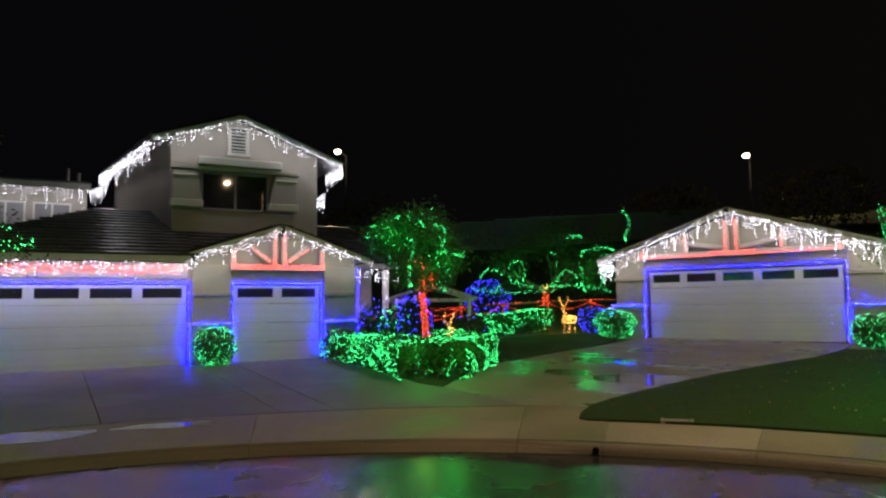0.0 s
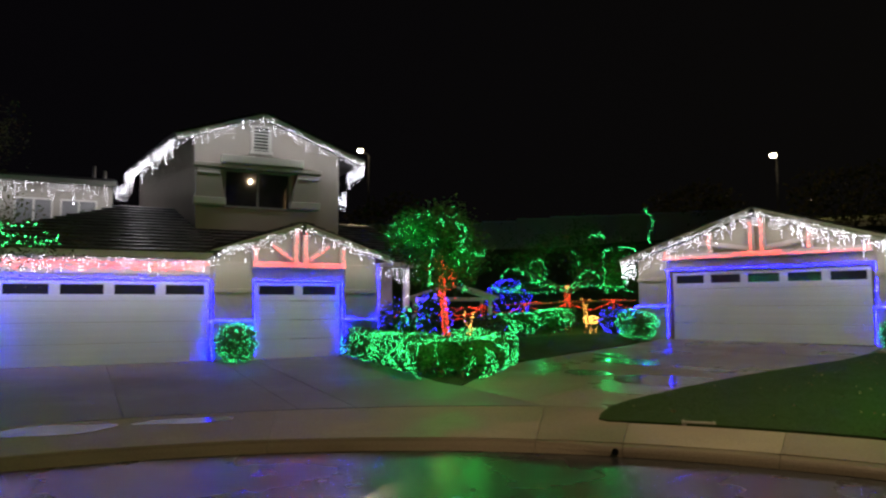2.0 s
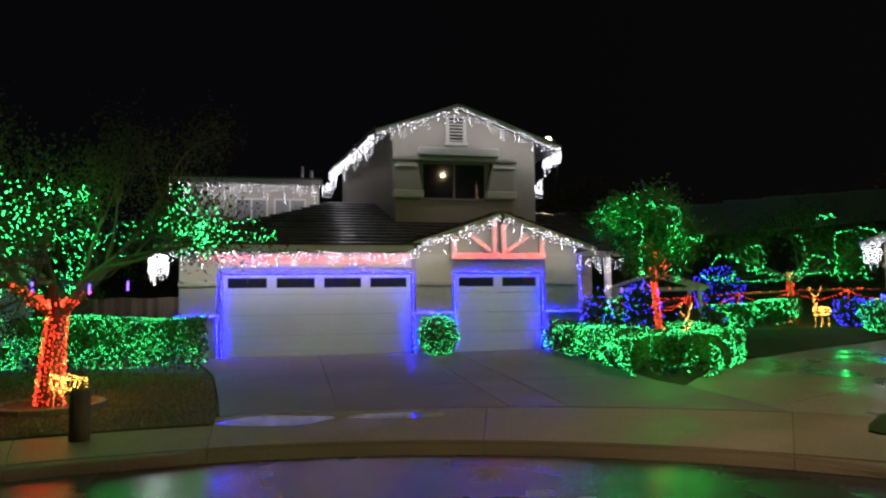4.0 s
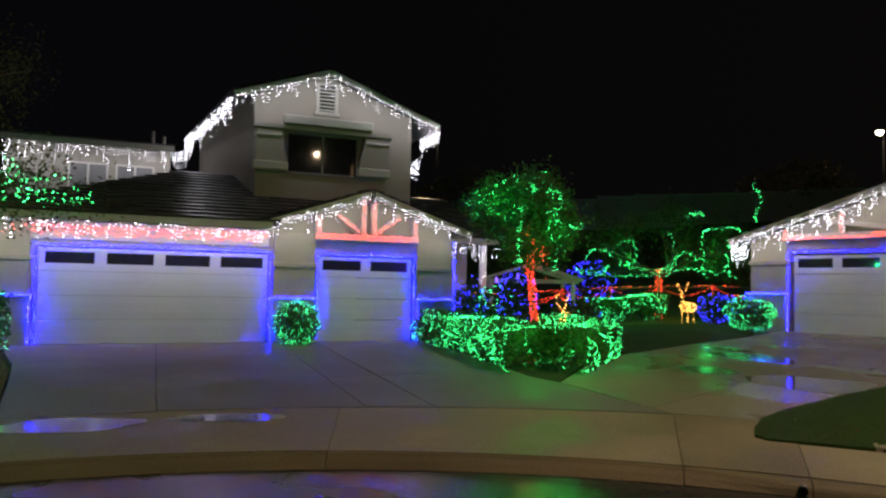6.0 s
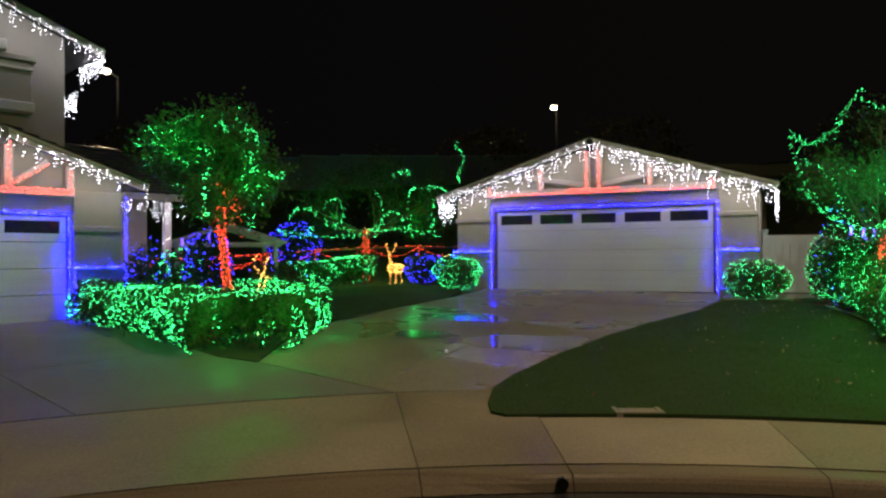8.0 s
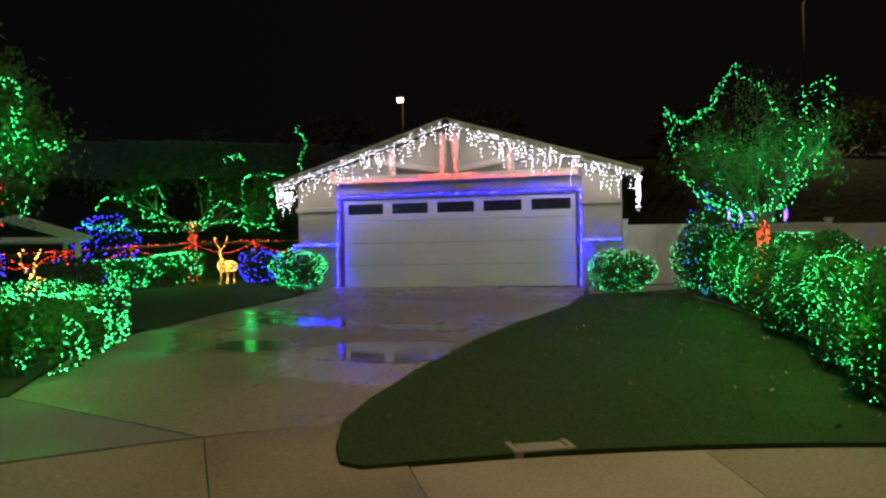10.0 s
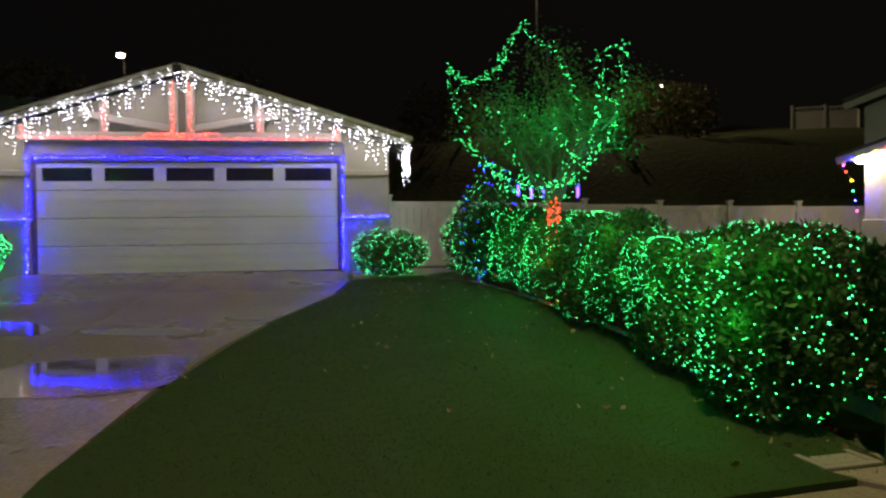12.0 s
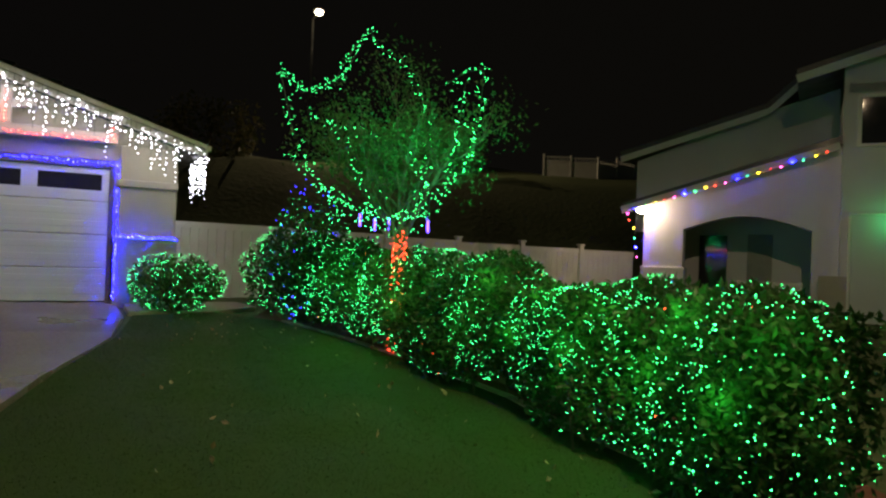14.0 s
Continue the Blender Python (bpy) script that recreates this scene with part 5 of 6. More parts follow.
def wire_deer(x, y, turn, size, grazing, label):
    """An outline figure of a deer, bent wire with small bulbs, as one plain mesh."""
    rng = np.random.default_rng(int(abs(x) * 10))
    body = [[(-0.42, 0.12, 0.62), (0.0, 0.16, 0.66), (0.36, 0.13, 0.70), (0.36, 0.10, 0.42), (0.0, 0.13, 0.38), (-0.42, 0.10, 0.44), (-0.42, 0.12, 0.62)]]
    body.append([(a, -b, c) for a, b, c in body[0]])
    legs = [[(a, b, 0.46), (a + k, b, 0.25), (a + k * 0.4, b, 0.0)] for a, k in ((-0.36, 0.06), (0.32, -0.04)) for b in (-0.1, 0.1)]
    if grazing:
        head = [[(0.36, 0, 0.68), (0.58, 0, 0.5), (0.72, 0, 0.22), (0.86, 0, 0.12)], [(0.36, 0, 0.45), (0.55, 0, 0.34), (0.66, 0, 0.16), (0.86, 0, 0.12)]]
        horn = [[(0.66, s * 0.03, 0.32), (0.78, s * 0.15, 0.45), (0.76, s * 0.2, 0.6)] for s in (-1, 1)]
    else:
        head = [[(0.36, 0, 0.70), (0.46, 0, 0.95), (0.5, 0, 1.08), (0.68, 0, 1.0)], [(0.38, 0, 0.45), (0.52, 0, 0.8), (0.55, 0, 0.93), (0.68, 0, 1.0)]]
        horn = [[(0.5, s * 0.04, 1.08), (0.44, s * 0.16, 1.25), (0.5, s * 0.2, 1.42)] for s in (-1, 1)]
    hoops = [[(a, 0.15 * math.cos(b), 0.53 + 0.15 * math.sin(b)) for b in [k * math.pi / 4 for k in range(9)]] for a in (-0.42, -0.15, 0.12, 0.36)]
    lines = body + legs + head + horn + hoops
    bm = bmesh.new()
    pts = []
    for line in lines:
        tube(line, [0.006] * len(line), 4, bm)
        pts += along(line, 0.05, rng, 0.01)
    me = bpy.data.meshes.new("deer_figure")
    bm.to_mesh(me)
    bm.free()
    me.materials.append(METALP)
    b = solid("tmp", pts, G_AMBER, 0.010)
    bm = bmesh.new()
    bm.from_mesh(me)
    first = len(bm.faces)
    bm.from_mesh(b)
    for f in list(bm.faces)[first:]:
        f.material_index = 1
    bm.to_mesh(me)
    bm.free()
    bpy.data.meshes.remove(b)
    me.materials.append(G_AMBER)
    ob = new("deer_figure", me)
    ob.matrix_world = pose(x, y, height(x, y) + 0.02, 0, 0, turn) @ Matrix.Diagonal((size, size, size, 1))
    tagged(ob, label, "deer figure")
    added_glow(ob, (0.3, -0.45, 0.6), (1.0, 0.5, 0.12), 4)


wire_deer(3.75, 28.0, 240, 0.95, False, "standing wire deer figure covered in warm amber lights")
wire_deer(-0.74, 16.6, 40, 0.95, False, "wire deer figure with amber lights in the island bed")
wire_deer(-9.5, 8.8, 170, 0.8, True, "grazing wire deer figure with amber lights under the tree")


def pergola(x, y, a):
    p = thing("pergola", pose(x, y, height(x, y), 0, 0, a), "white patio cover with slatted gable roof at the back", "pergola")
    for u in (-1.5, 1.5):
        for v in (-1.2, 1.2):
            part("post", boxes((u - 0.07, u + 0.07, v - 0.07, v + 0.07, -0.1, 1.75)), VINYL, p, bevel=0.008)
    for s in (-1, 1):
        for k in range(8):
            v = -1.4 + 0.4 * k
            part("rafter", beam((0, v, 2.3), (s * 1.85, v, 1.72), 0.1, 0.05), VINYL, p)
    for v in (-1.2, 1.2):
        part("beam", boxes((-1.7, 1.7, v - 0.03, v + 0.03, 1.6, 1.74)), VINYL, p, bevel=0.006)


pergola(-1.9, 29.5, 10)

# garden wall on the slope behind
def garden_wall():
    w = thing("garden_wall", pose(-9, 41.5, 0), "long plain block wall on the dark slope behind", "wall", "", "structure")
    for i in range(12):
        x = i * 2.0
        g = height(-8 + x, 41.5)
        part("panel", boxes((x + 0.01, x + 1.99, 0, 0.2, g - 0.6, g + 1.35)), STUCCO, w)
        part("coping", boxes((x + 0.01, x + 1.99, -0.05, 0.25, g + 1.352, g + 1.42)), TRIM, w)


garden_wall()

# white vinyl fence from the garage to the neighbour
def vinyl_fence(path, label, open_top=False):
    x0, y0, z0 = path[0]
    f = thing("vinyl_fence", pose(x0, y0, z0), label, "fence")
    for (ax, ay, az), (bx, by, bz) in zip(path, path[1:]):
        length = math.hypot(bx - ax, by - ay)
        n = max(1, round(length / 2.2))
        ang = math.degrees(math.atan2(by - ay, bx - ax))
        for i in range(n):
            s = i / n
            x, y, z = ax + (bx - ax) * s - x0, ay + (by - ay) * s - y0, az + (bz - az) * s - z0
            w = length / n
            m = pose(x, y, z, 0, 0, ang)
            bm = boxes((-0.065, 0.065, -0.065, 0.065, -0.3, 1.86))
            bm.transform(m)
            post = part("post", bm, VINYL, f, bevel=0.006)
            bm = boxes((-0.085, 0.085, -0.085, 0.085, 1.862, 1.9))
            bm.transform(m)
            part("cap", bm, VINYL, post)
            top = 1.3 if open_top else 1.62
            for zz in (top, 0.05):
                bm = boxes((0.07, w - 0.07, -0.025, 0.025, zz, zz + 0.13))
                bm.transform(m)
                part("rail", bm, VINYL, f)
            k = int((w - 0.14) / 0.17)
            for j in range(k):
                u = 0.075 + j * (w - 0.15) / k
                bm = boxes((u, u + (w - 0.15) / k - 0.006, -0.012, 0.012, 0.18, top))
                bm.transform(m)
                part("board", bm, VINYL, f)
            if open_top:
                for j in range(int(w / 0.2)):
                    u = 0.12 + j * 0.2
                    bm = boxes((u, u + 0.05, -0.02, 0.02, top + 0.13, 1.66))
                    bm.transform(m)
                    part("picket", bm, VINYL, f)
                bm = boxes((0.07, w - 0.07, -0.03, 0.03, 1.66, 1.74))
                bm.transform(m)
                part("top_rail", bm, VINYL, f)


vinyl_fence([(12.4, 20.5, 0.52), (14.9, 19.2, 0.5), (19.0, 17.2, 0.42), (23.2, 13.4, 0.35)], "white vinyl privacy fence behind the lit hedge")
vinyl_fence([(53.1, 25.1, height(53.1, 25.1) - 0.2), (54.6, 21.4, height(54.6, 21.4) - 0.3), (61.5, 18.6, height(61.5, 18.6) - 0.3)], "white picket-topped fence on the hillside lit by a street lamp", True)

# ---- white neighbouring house ----
WH = frame_of(20.4, 12.9, 0.72, -93)


def house_white():
    h = thing("neighbour_house", WH, "pale stucco two-storey house with an arched porch and coloured lights", "house")
    # porch front with an arched opening under a sloping eave
    z0, sl = 2.52, 0.30
    top = lambda u: z0 + sl * u
    out = [(0.15, -0.4), (1.1, -0.4), (1.1, 1.95)] + [(1.1 + 2.8 * k / 10, 1.95 + 0.33 * math.sin(math.pi * k / 10)) for k in range(1, 10)] + [(3.9, 1.95), (3.9, -0.4), (4.45, -0.4), (4.45, top(4.45)), (0.15, top(0.15))]
    part("porch_front", prism(out, 0.0, 0.35), WHITEHOUSE, h)
    part("pier_base", boxes((0.1, 1.15, -0.06, 0.4, -0.4, 1.02)), WHITEHOUSE, h, bevel=0.02)
    part("main_wall", boxes((4.45, 4.55, -0.2, 9, -0.4, 5.0), (4.55, 12.5, -0.2, 0.1, -0.4, 5.2)), WHITEHOUSE, h)
    part("gable_wall", prism([(4.45, 5.0), (12.5, 5.0), (8.3, 6.7), (4.45, 5.58)], -0.2, 0.1), WHITEHOUSE, h)
    part("porch_back", boxes((0.15, 4.45, 2.2, 2.4, -0.4, 2.9)), WHITEHOUSE, h)
    part("upper_wall", prism([(-0.6, 2.0), (4.45, 2.0), (4.45, 5.75), (3.0, 5.3), (-0.6, 4.0)], 2.45, 2.65), WHITEHOUSE, h)
    part("porch_side", boxes((0.15, 0.35, 0.35, 2.2, -0.4, 2.4)), WHITEHOUSE, h)
    part("porch_roof", prism([(-0.35, top(-0.35) + 0.02), (4.44, top(4.44) + 0.02), (4.44, top(4.44) + 0.2), (-0.35, top(-0.35) + 0.14)], -0.35, 2.4), ROOFTILE, h, "dark tiled porch roof")
    part("porch_fascia", beam((-0.35, -0.37, top(-0.35) - 0.02), (4.4, -0.37, top(4.4) - 0.02), 0.16, 0.04), WHITEHOUSE, h, bevel=0.006)
    part("upper_fascia", beam((-1.0, 2.1, 4.02), (2.8, 2.1, 5.16), 0.18, 0.05), VINYL, h, bevel=0.006)
    part("upper_fascia", beam((2.8, 2.1, 5.16), (3.5, 2.1, 5.82), 0.18, 0.05), VINYL, h)
    part("upper_fascia", beam((3.5, -0.45, 5.34), (8.3, -0.45, 6.74), 0.18, 0.05), VINYL, h)
    part("upper_roof", prism([(3.5, 5.44), (8.3, 6.84), (12.9, 5.4), (12.9, 5.52), (8.3, 6.97), (3.5, 5.56)], -0.47, 9), ROOFTILE, h, "dark tiled upper roof")
    part("upper_roof", prism([(-1.0, 4.1), (2.8, 5.24), (3.5, 5.9), (4.4, 6.1), (4.4, 6.22), (3.45, 6.02), (2.75, 5.36), (-1.0, 4.22)], 2.05, 9), ROOFTILE, h, "dark tiled upper roof")
    w = part("upper_window", boxes((4.72, 4.8, -0.25, -0.203, 3.8, 4.95), (5.5, 5.58, -0.25, -0.203, 3.8, 4.95), (4.8, 5.5, -0.25, -0.203, 3.8, 3.87), (4.8, 5.5, -0.25, -0.203, 4.88, 4.95)), VINYL, h, "dark upper window")
    part("pane", boxes((4.8, 5.5, -0.23, -0.21, 3.87, 4.88)), DARKGLASS, w)
    d = part("side_door", boxes((4.66, 6.0, -0.235, -0.203, -0.3, 2.3)), WHITEHOUSE, h, "plain white door washed with green light", bevel=0.01)
    part("door_frame", boxes((4.6, 4.658, -0.26, -0.203, -0.3, 2.36), (6.002, 6.06, -0.26, -0.203, -0.3, 2.36), (4.66, 6.0, -0.26, -0.203, 2.302, 2.36)), VINYL, d, bevel=0.006)
    # Green point lamp added to tint the door; no string or fitting hangs here.
    added_glow(h, (5.4, -0.6, 2.15), (0.05, 1.0, 0.25), 4.5)
    part("entry_door", boxes((2.4, 3.0, 2.14, 2.198, -0.3, 1.95)), FRAME_SHADED, h, "dark entry door", bevel=0.01)
    part("porch_window", boxes((1.2, 1.9, 2.15, 2.198, 0.4, 1.9)), DARKGLASS, h, "dark porch window")
    part("wainscot", boxes((4.05, 4.6, -0.24, -0.202, -0.4, 0.95)), STUCCO_UP, h)
    # security lamp at the eave end
    l = thing("security_lamp", WH @ pose(0.1, -0.1, 2.45), "bright white security lamp under the porch eave", "lamp")
    part("housing", boxes((-0.08, 0.08, -0.1, 0.05, -0.02, 0.08)), METALP, l, bevel=0.01)
    part("lens", tube([(0, -0.12, -0.08), (0, -0.06, 0.02)], [0.09, 0.07], 12), G_PORCH, l, "glowing lens")
    pt = bpy.data.lights.new("security_lamp_light", "POINT")
    pt.energy, pt.color, pt.shadow_soft_size = 45, (1.0, 0.72, 0.42), 0.0
    ob = new("security_lamp_light", pt)
    ob.parent = l
    ob.location = (0.1, -0.26, -0.06)
    # coloured string along the eave
    t = thing("coloured_string_lights", WH, "string of large multicoloured lights along the porch eave", "string lights")
    rng = np.random.default_rng(4)
    pts = along([(4.15, -0.42, top(4.15) - 0.1), (0.0, -0.42, top(0.0) - 0.1), (-0.25, -0.42, top(-0.25) - 0.2), (-0.05, -0.3, 2.0), (0.05, -0.15, 1.2)], 0.24, rng, 0.01)
    for i, g in enumerate((G_RED, G_YELLOW, G_GREEN, G_BLUE, G_MAGENTA)):
        part("bulb_chain", solid("bulbs", pts[i::5], g, 0.018), None, t, "large glowing bulbs")
    part("cable", tube([(4.15, -0.42, top(4.15) - 0.08), (0.0, -0.42, top(0.0) - 0.08), (-0.25, -0.42, top(-0.25) - 0.18), (-0.05, -0.3, 2.0), (0.05, -0.15, 1.2)], [0.005] * 5, 4), WIRE, t)
    # bench in the porch
    b = thing("bench", WH @ pose(3.0, -0.9, 0.0), "white slatted garden bench by the porch", "bench")
    for zz in (0.42, 0.55, 0.68):
        part("slat", boxes((-0.6, 0.75, 0.3, 0.34, zz, zz + 0.08)), VINYL, b, bevel=0.005)
    part("seat", boxes((-0.6, 0.75, -0.1, 0.3, 0.32, 0.36)), VINYL, b, bevel=0.005)
    for u in (-0.6, 0.69):
        part("leg", boxes((u, u + 0.06, -0.1, -0.04, 0.0, 0.318)), VINYL, b)
        part("leg", boxes((u, u + 0.06, 0.345, 0.4, 0.0, 0.78)), VINYL, b)


house_white()

# ---- neighbour on the other side, wooden fence, bollards, tree ring ----
def house_far_left():
    m = frame_of(-15.3, 12.6, 0.42, 52)
    h = thing("neighbour_garage", m, "plain pale neighbouring garage with a wide door", "garage")
    part("front_wall", boxes((-7, -5.2, 0, 0.25, -0.1, 2.9), (-0.5, 0.3, 0, 0.25, -0.1, 2.9), (-5.2, -0.5, 0, 0.25, 2.2, 2.9)), WHITEHOUSE, h)
    part("side_wall", boxes((0.05, 0.3, 0.25, 7, -0.1, 2.9), (-7, -6.75, 0.25, 7, -0.1, 2.9), (-7, 0.3, 6.8, 7, -0.1, 2.9)), WHITEHOUSE, h)
    roof_face(h, (-7.4, -0.4, 2.95), (0.7, -0.4, 2.95), (-7.4, 3.6, 4.3), (0.7, 3.6, 4.3), 12)
    roof_face(h, (0.7, 7.4, 2.95), (-7.4, 7.4, 2.95), (0.7, 3.6, 4.3), (-7.4, 3.6, 4.3), 12)
    part("fascia", boxes((-7.4, 0.7, -0.44, -0.4, 2.78, 2.94)), TRIM, h)
    garage_door(at(m, -5.2, 0.1, 0.0), 4.7, 2.18, 4, "plain white neighbouring garage door")


house_far_left()


def wood_fence():
    a, b = HL @ Vector((-1.1, 1.6, 0)), HL @ Vector((-4.6, 2.2, 0))
    f = thing("wooden_fence", pose(a.x, a.y, 0.42), "weathered brown board fence beside the garage", "fence")
    d = b - a
    n = 24
    ang = math.degrees(math.atan2(d.y, d.x))
    w = d.to_2d().length / n
    for i in range(n):
        bm = boxes((0, w - 0.008, 0, 0.02, -0.1, 1.62 + 0.02 * math.sin(i * 7)))
        bm.transform(pose(d.x * i / n, d.y * i / n, 0, 0, 0, ang))
        part("board", bm, WOODF, f)


wood_fence()


def bollard(x, y, tall):
    b = thing("bollard", pose(x, y, height(x, y)), "weathered round wooden bollard on the verge", "bollard", "verge bollards")
    part("post", tube([(0, 0, -0.1), (0, 0, tall - 0.04), (0, 0, tall)], [0.13, 0.125, 0.10], 14), BARK, b, smooth=True)


bollard(-7.75, 7.42, 0.68)
bollard(-9.15, 6.0, 0.68)


def tree_ring():
    t = thing("tree_ring", pose(-10.02, 8.92, height(-10.02, 8.92)), "low round stone edging with red mulch round the tree", "edging")
    n = 16
    for k in range(n):
        a0, a1 = 2 * math.pi * k / n, 2 * math.pi * (k + 0.95) / n
        bm = bmesh.new()
        lo = [bm.verts.new((r * math.cos(a), r * math.sin(a), z)) for z in (-0.08, 0.09) for r in (0.72, 0.86) for a in (a0, a1)]
        for f in ((0, 1, 3, 2), (4, 6, 7, 5), (0, 4, 5, 1), (2, 3, 7, 6), (0, 2, 6, 4), (1, 5, 7, 3)):
            bm.faces.new([lo[i] for i in f])
        part("stone", bm, KERB, t, bevel=0.012)
    bm = bmesh.new()
    bmesh.ops.create_circle(bm, cap_ends=True, segments=24, radius=0.72, matrix=pose(0, 0, 0.05))
    part("mulch", bm, MULCH, t, "red-brown bark mulch")


tree_ring()

# ---- beds, path, puddles, lids, grass, fallen leaves ----
BED_I = [(-3.9, 19.9), (-2.5, 17.5), (-0.95, 14.75), (-0.4, 14.2), (0.02, 16.2), (0.87, 17.9), (0.3, 18.4), (-0.95, 20.6), (-3.2, 21.4)]
tagged(part("bed_1", sheet(BED_I, 0.012, 0.7, 0.1), SOIL), "bare dark soil of the island bed", "bed", "", "structure")
BED_R = [(6.9, 9.75), (7.14, 10.28), (7.5, 10.74), (7.95, 11.4), (8.66, 12.15), (9.68, 13.8), (10.4, 15.2), (10.95, 16.6), (10.95, 17.2), (13.0, 18.2), (12.6, 15.5), (10.8, 12.2), (8.8, 9.8), (7.4, 8.9)]
tagged(part("bed_2", sheet(BED_R, 0.012, 0.6, 0.1), MULCH), "reddish mulch bed under the lit hedge", "bed", "", "structure")
PATH_R = [(9.95, 18.75), (10.95, 18.0), (12.0, 18.0), (12.2, 18.6), (11.2, 19.3), (10.6, 19.6)]
tagged(part("path_1", sheet(PATH_R, 0.02, 0.6, 0.1), CONCRETE), "short pale concrete path beside the garage", "path", "", "structure")
EDGE = [(6.9, 9.8), (7.12, 10.3), (7.48, 10.76), (7.93, 11.42), (8.64, 12.17), (9.66, 13.82), (10.38, 15.22), (10.92, 16.6)]
strip = thing("garden_kerb", None, "low pale concrete strip behind the lit hedge", "kerb", "", "structure")
for i in range(6):
    p, q = (Vector((7.3, 9.4, 0)).lerp(Vector((9.5, 12.75, 0)), k) for k in ((i + 0.01) / 6, (i + 0.99) / 6))
    side = (q - p).cross(Vector((0, 0, 1))).normalized() * 0.06
    bm = bmesh.new()
    v = [bm.verts.new(e + k * side + Vector((0, 0, height(e.x, e.y) + z))) for z in (-0.1, 0.2) for e in (p, q) for k in (-1, 1)]
    for f in ((0, 1, 3, 2), (4, 6, 7, 5), (0, 4, 5, 1), (2, 3, 7, 6), (0, 2, 6, 4), (1, 5, 7, 3)):
        bm.faces.new([v[k] for k in f])
    part("kerb_stone", bm, CONCRETE, strip, bevel=0.012)
edging = thing("lawn_edging", None, "narrow pale concrete strip between lawn and mulch bed", "edging", "", "structure")
for (ax, ay), (bx, by) in zip(EDGE, EDGE[1:]):
    n = max(1, round(math.hypot(bx - ax, by - ay) / 0.6))
    for i in range(n):
        p, q = (Vector((ax + (bx - ax) * s, ay + (by - ay) * s, 0)) for s in ((i + 0.01) / n, (i + 0.99) / n))
        for v in (p, q):
            v.z = height(v.x, v.y) + 0.02
        side = (q - p).cross(Vector((0, 0, 1))).normalized() * 0.05
        bm = bmesh.new()
        v = [bm.verts.new(e + s * side + Vector((0, 0, z))) for z in (-0.08, 0.03) for e in (p, q) for s in (-1, 1)]
        for f in ((0, 1, 3, 2), (4, 6, 7, 5), (0, 4, 5, 1), (2, 3, 7, 6), (0, 2, 6, 4), (1, 5, 7, 3)):
            bm.faces.new([v[i] for i in f])
        part("edging_stone", bm, CONCRETE, edging, bevel=0.008)


def puddle(x, y, rx, ry, a, seed):
    pts = []
    for k in range(28):
        t = 2 * math.pi * k / 28
        r = 1 + 0.35 * noise.noise(Vector((math.cos(t) * 1.5 + seed, math.sin(t) * 1.5, seed)))
        u, v = rx * r * math.cos(t), ry * r * math.sin(t)
        c, s = math.cos(radians(a)), math.sin(radians(a))
        pts.append((x + u * c - v * s, y + u * s + v * c))
    bm = bmesh.new()
    bm.faces.new([bm.verts.new((px, py, height(px, py) + 0.005)) for px, py in pts])
    bmesh.ops.triangulate(bm, faces=bm.faces[:])
    tagged(part("puddle", bm, PUDDLE), "shallow puddle of rainwater on the concrete", "puddle", "puddles", "")


puddle(3.5, 17.6, 1.0, 0.42, -45, 1)
puddle(2.3, 15.9, 0.6, 0.4, -38, 2)
puddle(3.75, 14.72, 1.05, 0.68, -14, 3)
puddle(4.95, 16.2, 0.8, 0.22, -41, 4)
puddle(3.2, 18.9, 0.5, 0.2, -38, 6)
puddle(*polar(11.65, 121.3), 0.85, 0.36, 31, 20)
puddle(*polar(11.8, 112), 0.75, 0.22, 22, 21)


def lid(x, y, w, d, a, label):
    t = thing("utility_cover", pose(x, y, height(x, y) + 0.03, 0, 0, a), label, "utility cover")
    part("frame", boxes((0, w, 0, 0.05, -0.05, 0.015), (0, w, d - 0.05, d, -0.05, 0.015), (0, 0.05, 0.052, d - 0.052, -0.05, 0.015), (w - 0.05, w, 0.052, d - 0.052, -0.05, 0.015)), UTIL, t, bevel=0.004)
    part("lid", boxes((0.055, w - 0.055, 0.055, d - 0.055, -0.04, 0.012)), UTIL, t, "worn concrete lid", bevel=0.006)


lid(3.15, 10.53, 0.48, 0.53, -14, "concrete utility box lid set in the lawn")
lid(6.0, 9.45, 0.42, 0.5, -30, "small utility lid set in the lawn by the pole")
pads = thing("pole_pad", pose(6.45, 9.15, height(6.45, 9.15)), "pale concrete pad round the street lamp pole", "pad", "", "structure")
part("pad", boxes((-0.45, 0.12, -0.3, 0.35, -0.05, 0.03)), CONCRETE, pads, bevel=0.01)
part("pad", boxes((0.35, 1.0, -0.5, -0.05, -0.05, 0.03)), CONCRETE, pads, bevel=0.01)
drain = thing("kerb_drain", pose(*polar(9.8, 78.5), 0.07, 0, 0, 78.5), "dark round drain outlet in the kerb face", "drain")
part("pipe", tube([(-0.012, 0, 0), (0.05, 0, 0)], [0.045, 0.045], 12), DARKGLASS, drain)


def inside(poly, x, y):
    hit = np.zeros(len(x), bool)
    for (ax, ay), (bx, by) in zip(poly, poly[1:] + poly[:1]):
        cross = ((ay > y) != (by > y)) & (x < (bx - ax) * (y - ay) / (by - ay + 1e-12) + ax)
        hit ^= cross
    return hit


def scatter(poly, n, rng):
    xs, ys = [p[0] for p in poly], [p[1] for p in poly]
    x, y = rng.uniform(min(xs), max(xs), n), rng.uniform(min(ys), max(ys), n)
    k = inside(poly, x, y)
    return np.stack([x[k], y[k]], 1)


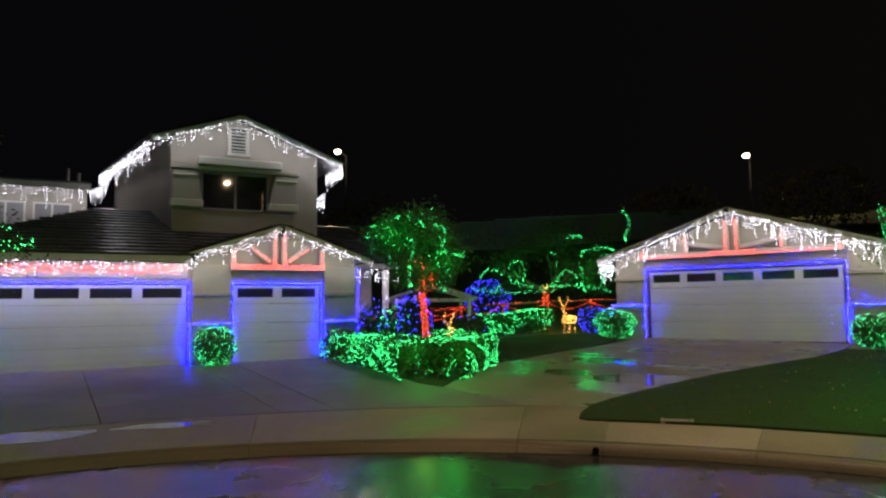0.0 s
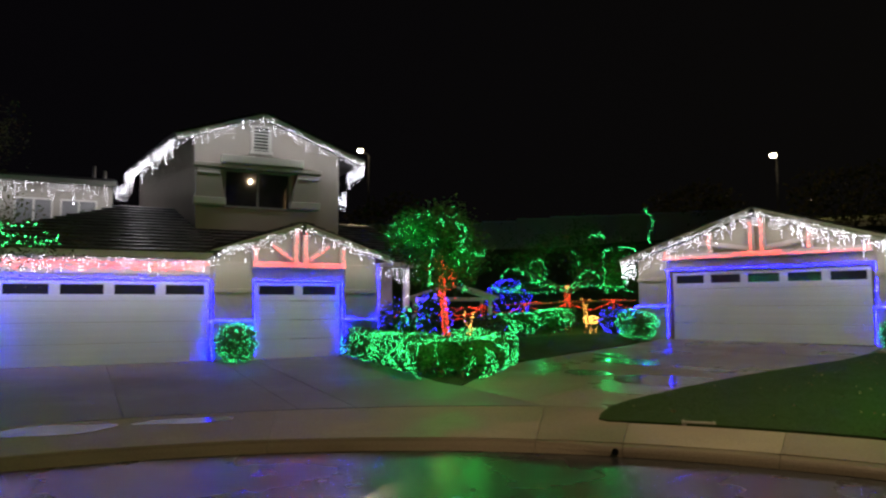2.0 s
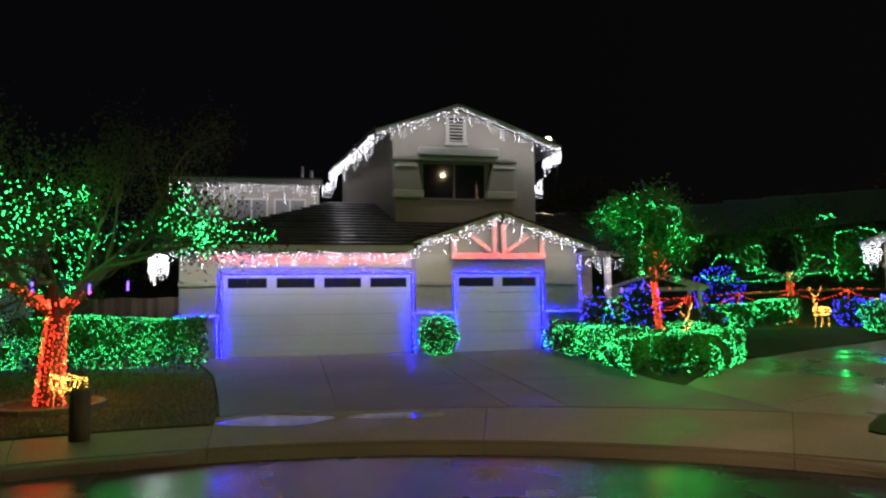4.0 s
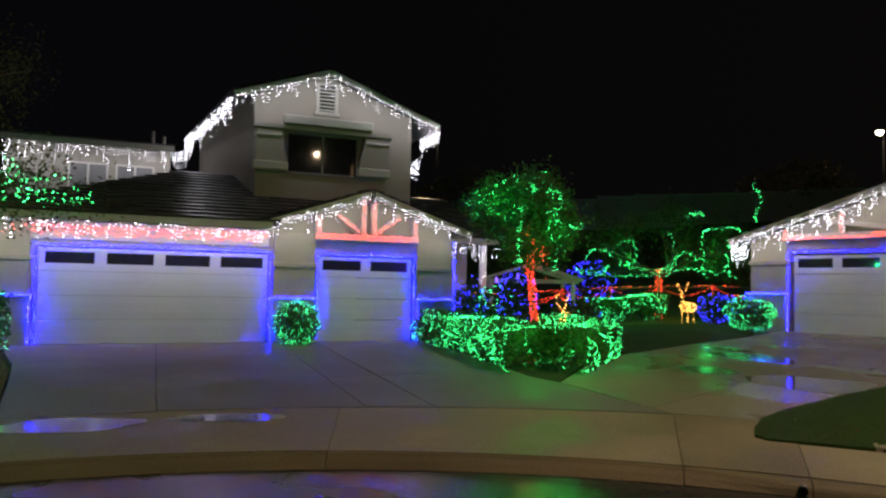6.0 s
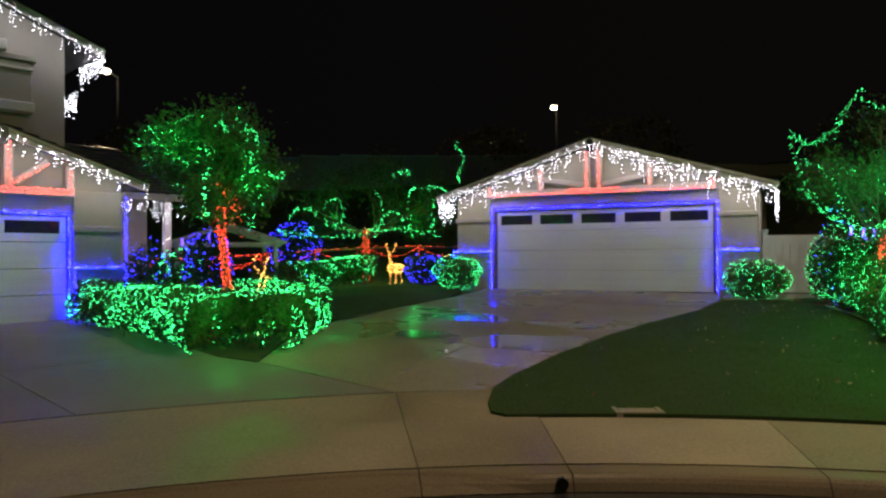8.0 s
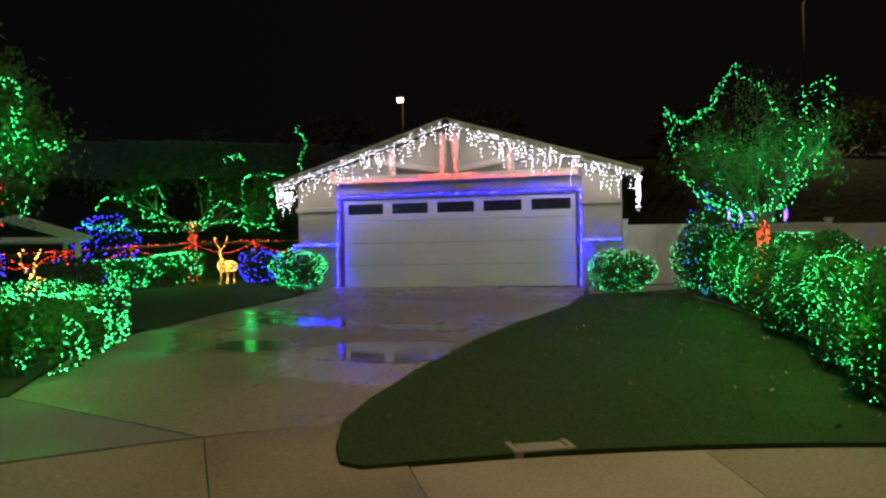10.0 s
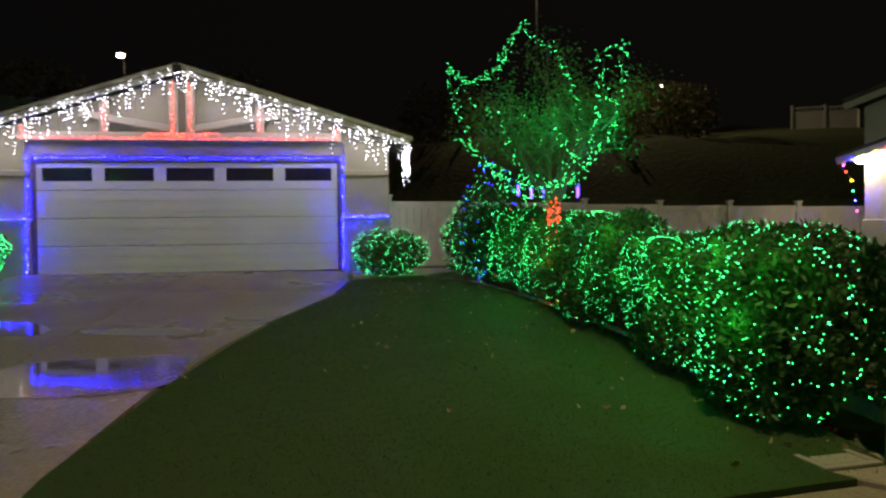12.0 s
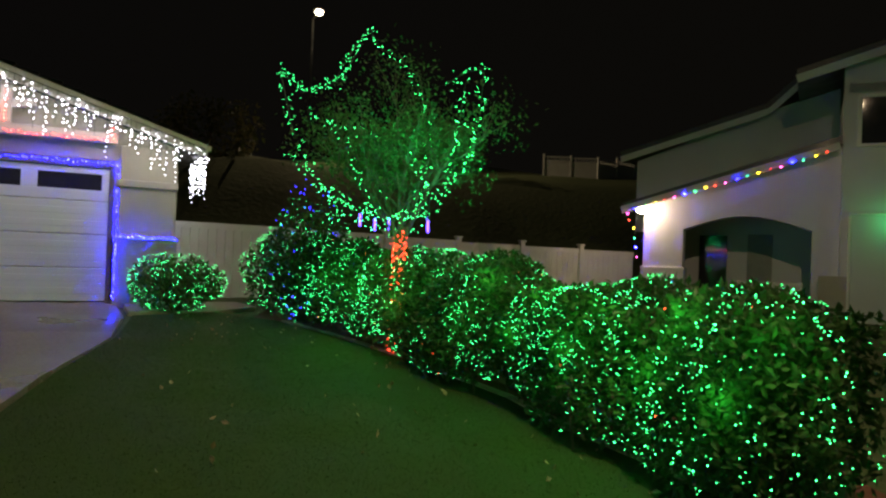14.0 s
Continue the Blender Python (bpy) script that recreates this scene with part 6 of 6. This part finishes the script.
def grass(poly, n, lift, tall, seed, material=BLADE):
    rng = np.random.default_rng(seed)
    p = scatter(poly, n, rng)
    z = np.array([height(*q) for q in p]) + lift
    a = rng.uniform(0, 2 * np.pi, len(p))
    w = 0.006
    t = tall * rng.uniform(0.5, 1.2, len(p))
    lean = rng.normal(size=(len(p), 2)) * tall * 0.5
    base = np.stack([p[:, 0], p[:, 1], z], 1)
    d = np.stack([np.cos(a) * w, np.sin(a) * w, np.zeros(len(p))], 1)
    tip = base + np.stack([lean[:, 0], lean[:, 1], t], 1)
    v = np.stack([base - d, base + d, tip], 1).reshape(-1, 3)
    f = np.arange(len(v)).reshape(-1, 3)
    tagged(new("grass", mesh_of("grass", v.tolist(), f.tolist(), material)), "short blades of grass covering the lawn", "grass", "", "stuff")


grass(LAWN_R, 160000, 0.024, 0.014, 70)
grass(LAWN_L, 60000, 0.018, 0.05, 71, DRYLEAF)
rng = np.random.default_rng(9)
p = scatter(LAWN_R, 900, rng)
d = np.min([np.hypot(p[:, 0] - ex, p[:, 1] - ey) for ex, ey in EDGE], axis=0)
p = p[rng.random(len(p)) < np.exp(-d / 1.2) + 0.04]
q = np.stack([p[:, 0], p[:, 1], [height(*v) + 0.065 for v in p]], 1)
tagged(new("fallen_leaf_litter", leaves("fallen_leaf_litter", q, 0.06, DRYLEAF, rng, 0.6)), "dry fallen leaves scattered on the lawn", "leaf litter", "", "stuff")

# scrub on the hill
for i, (x, y, w, t) in enumerate(((40, 27, 4.5, 3.0), (44, 30, 5, 3.4), (36, 30, 4, 2.6), (48, 33, 6, 4), (30, 36, 5, 3), (20, 42, 6, 3.5), (12, 44, 5, 3), (-6, 40, 5, 3.5))):
    rng = np.random.default_rng(200 + i)
    b = thing("shrub", pose(x, y, height(x, y)), "dark olive shrub on the hillside", "shrub", "hillside shrubs")
    dd = rng.normal(size=(1600, 3))
    dd /= np.linalg.norm(dd, axis=1)[:, None]
    dd *= (0.75 + 0.35 * rng.random(1600) + 0.25 * np.sin(dd[:, 0] * 5 + i) * np.cos(dd[:, 1] * 4))[:, None]
    bm = bmesh.new()
    for k in range(7):
        tube([(0, 0, -0.8), tuple(dd[k] * (w / 4, w / 4, t / 3) + (0, 0, t * 0.4))], [0.07, 0.02], 5, bm)
    part("stem_cluster", bm, BARK, b)
    part("foliage", leaves("foliage", dd * (w / 2, w / 2, t / 2) + (0, 0, t * 0.45), 0.3, LEAF_DRY, rng), None, b)

# glow of the tube and icicle lights in the porch
porch = thing("porch_string_lights", HL, "white and violet string lights wound round the porch posts", "string lights")
string("", [[(u + 0.11 * math.cos(k * 0.9), 2.89 + 0.11 * math.sin(k * 0.9), 0.1 + 0.09 * k) for k in range(30)] for u in (10.4, 12.2)], 0.06, G_WHITE, 0.008, porch, 77)
added_glow(porch, (11.2, 2.3, 1.7), (0.6, 0.5, 1.0), 14)
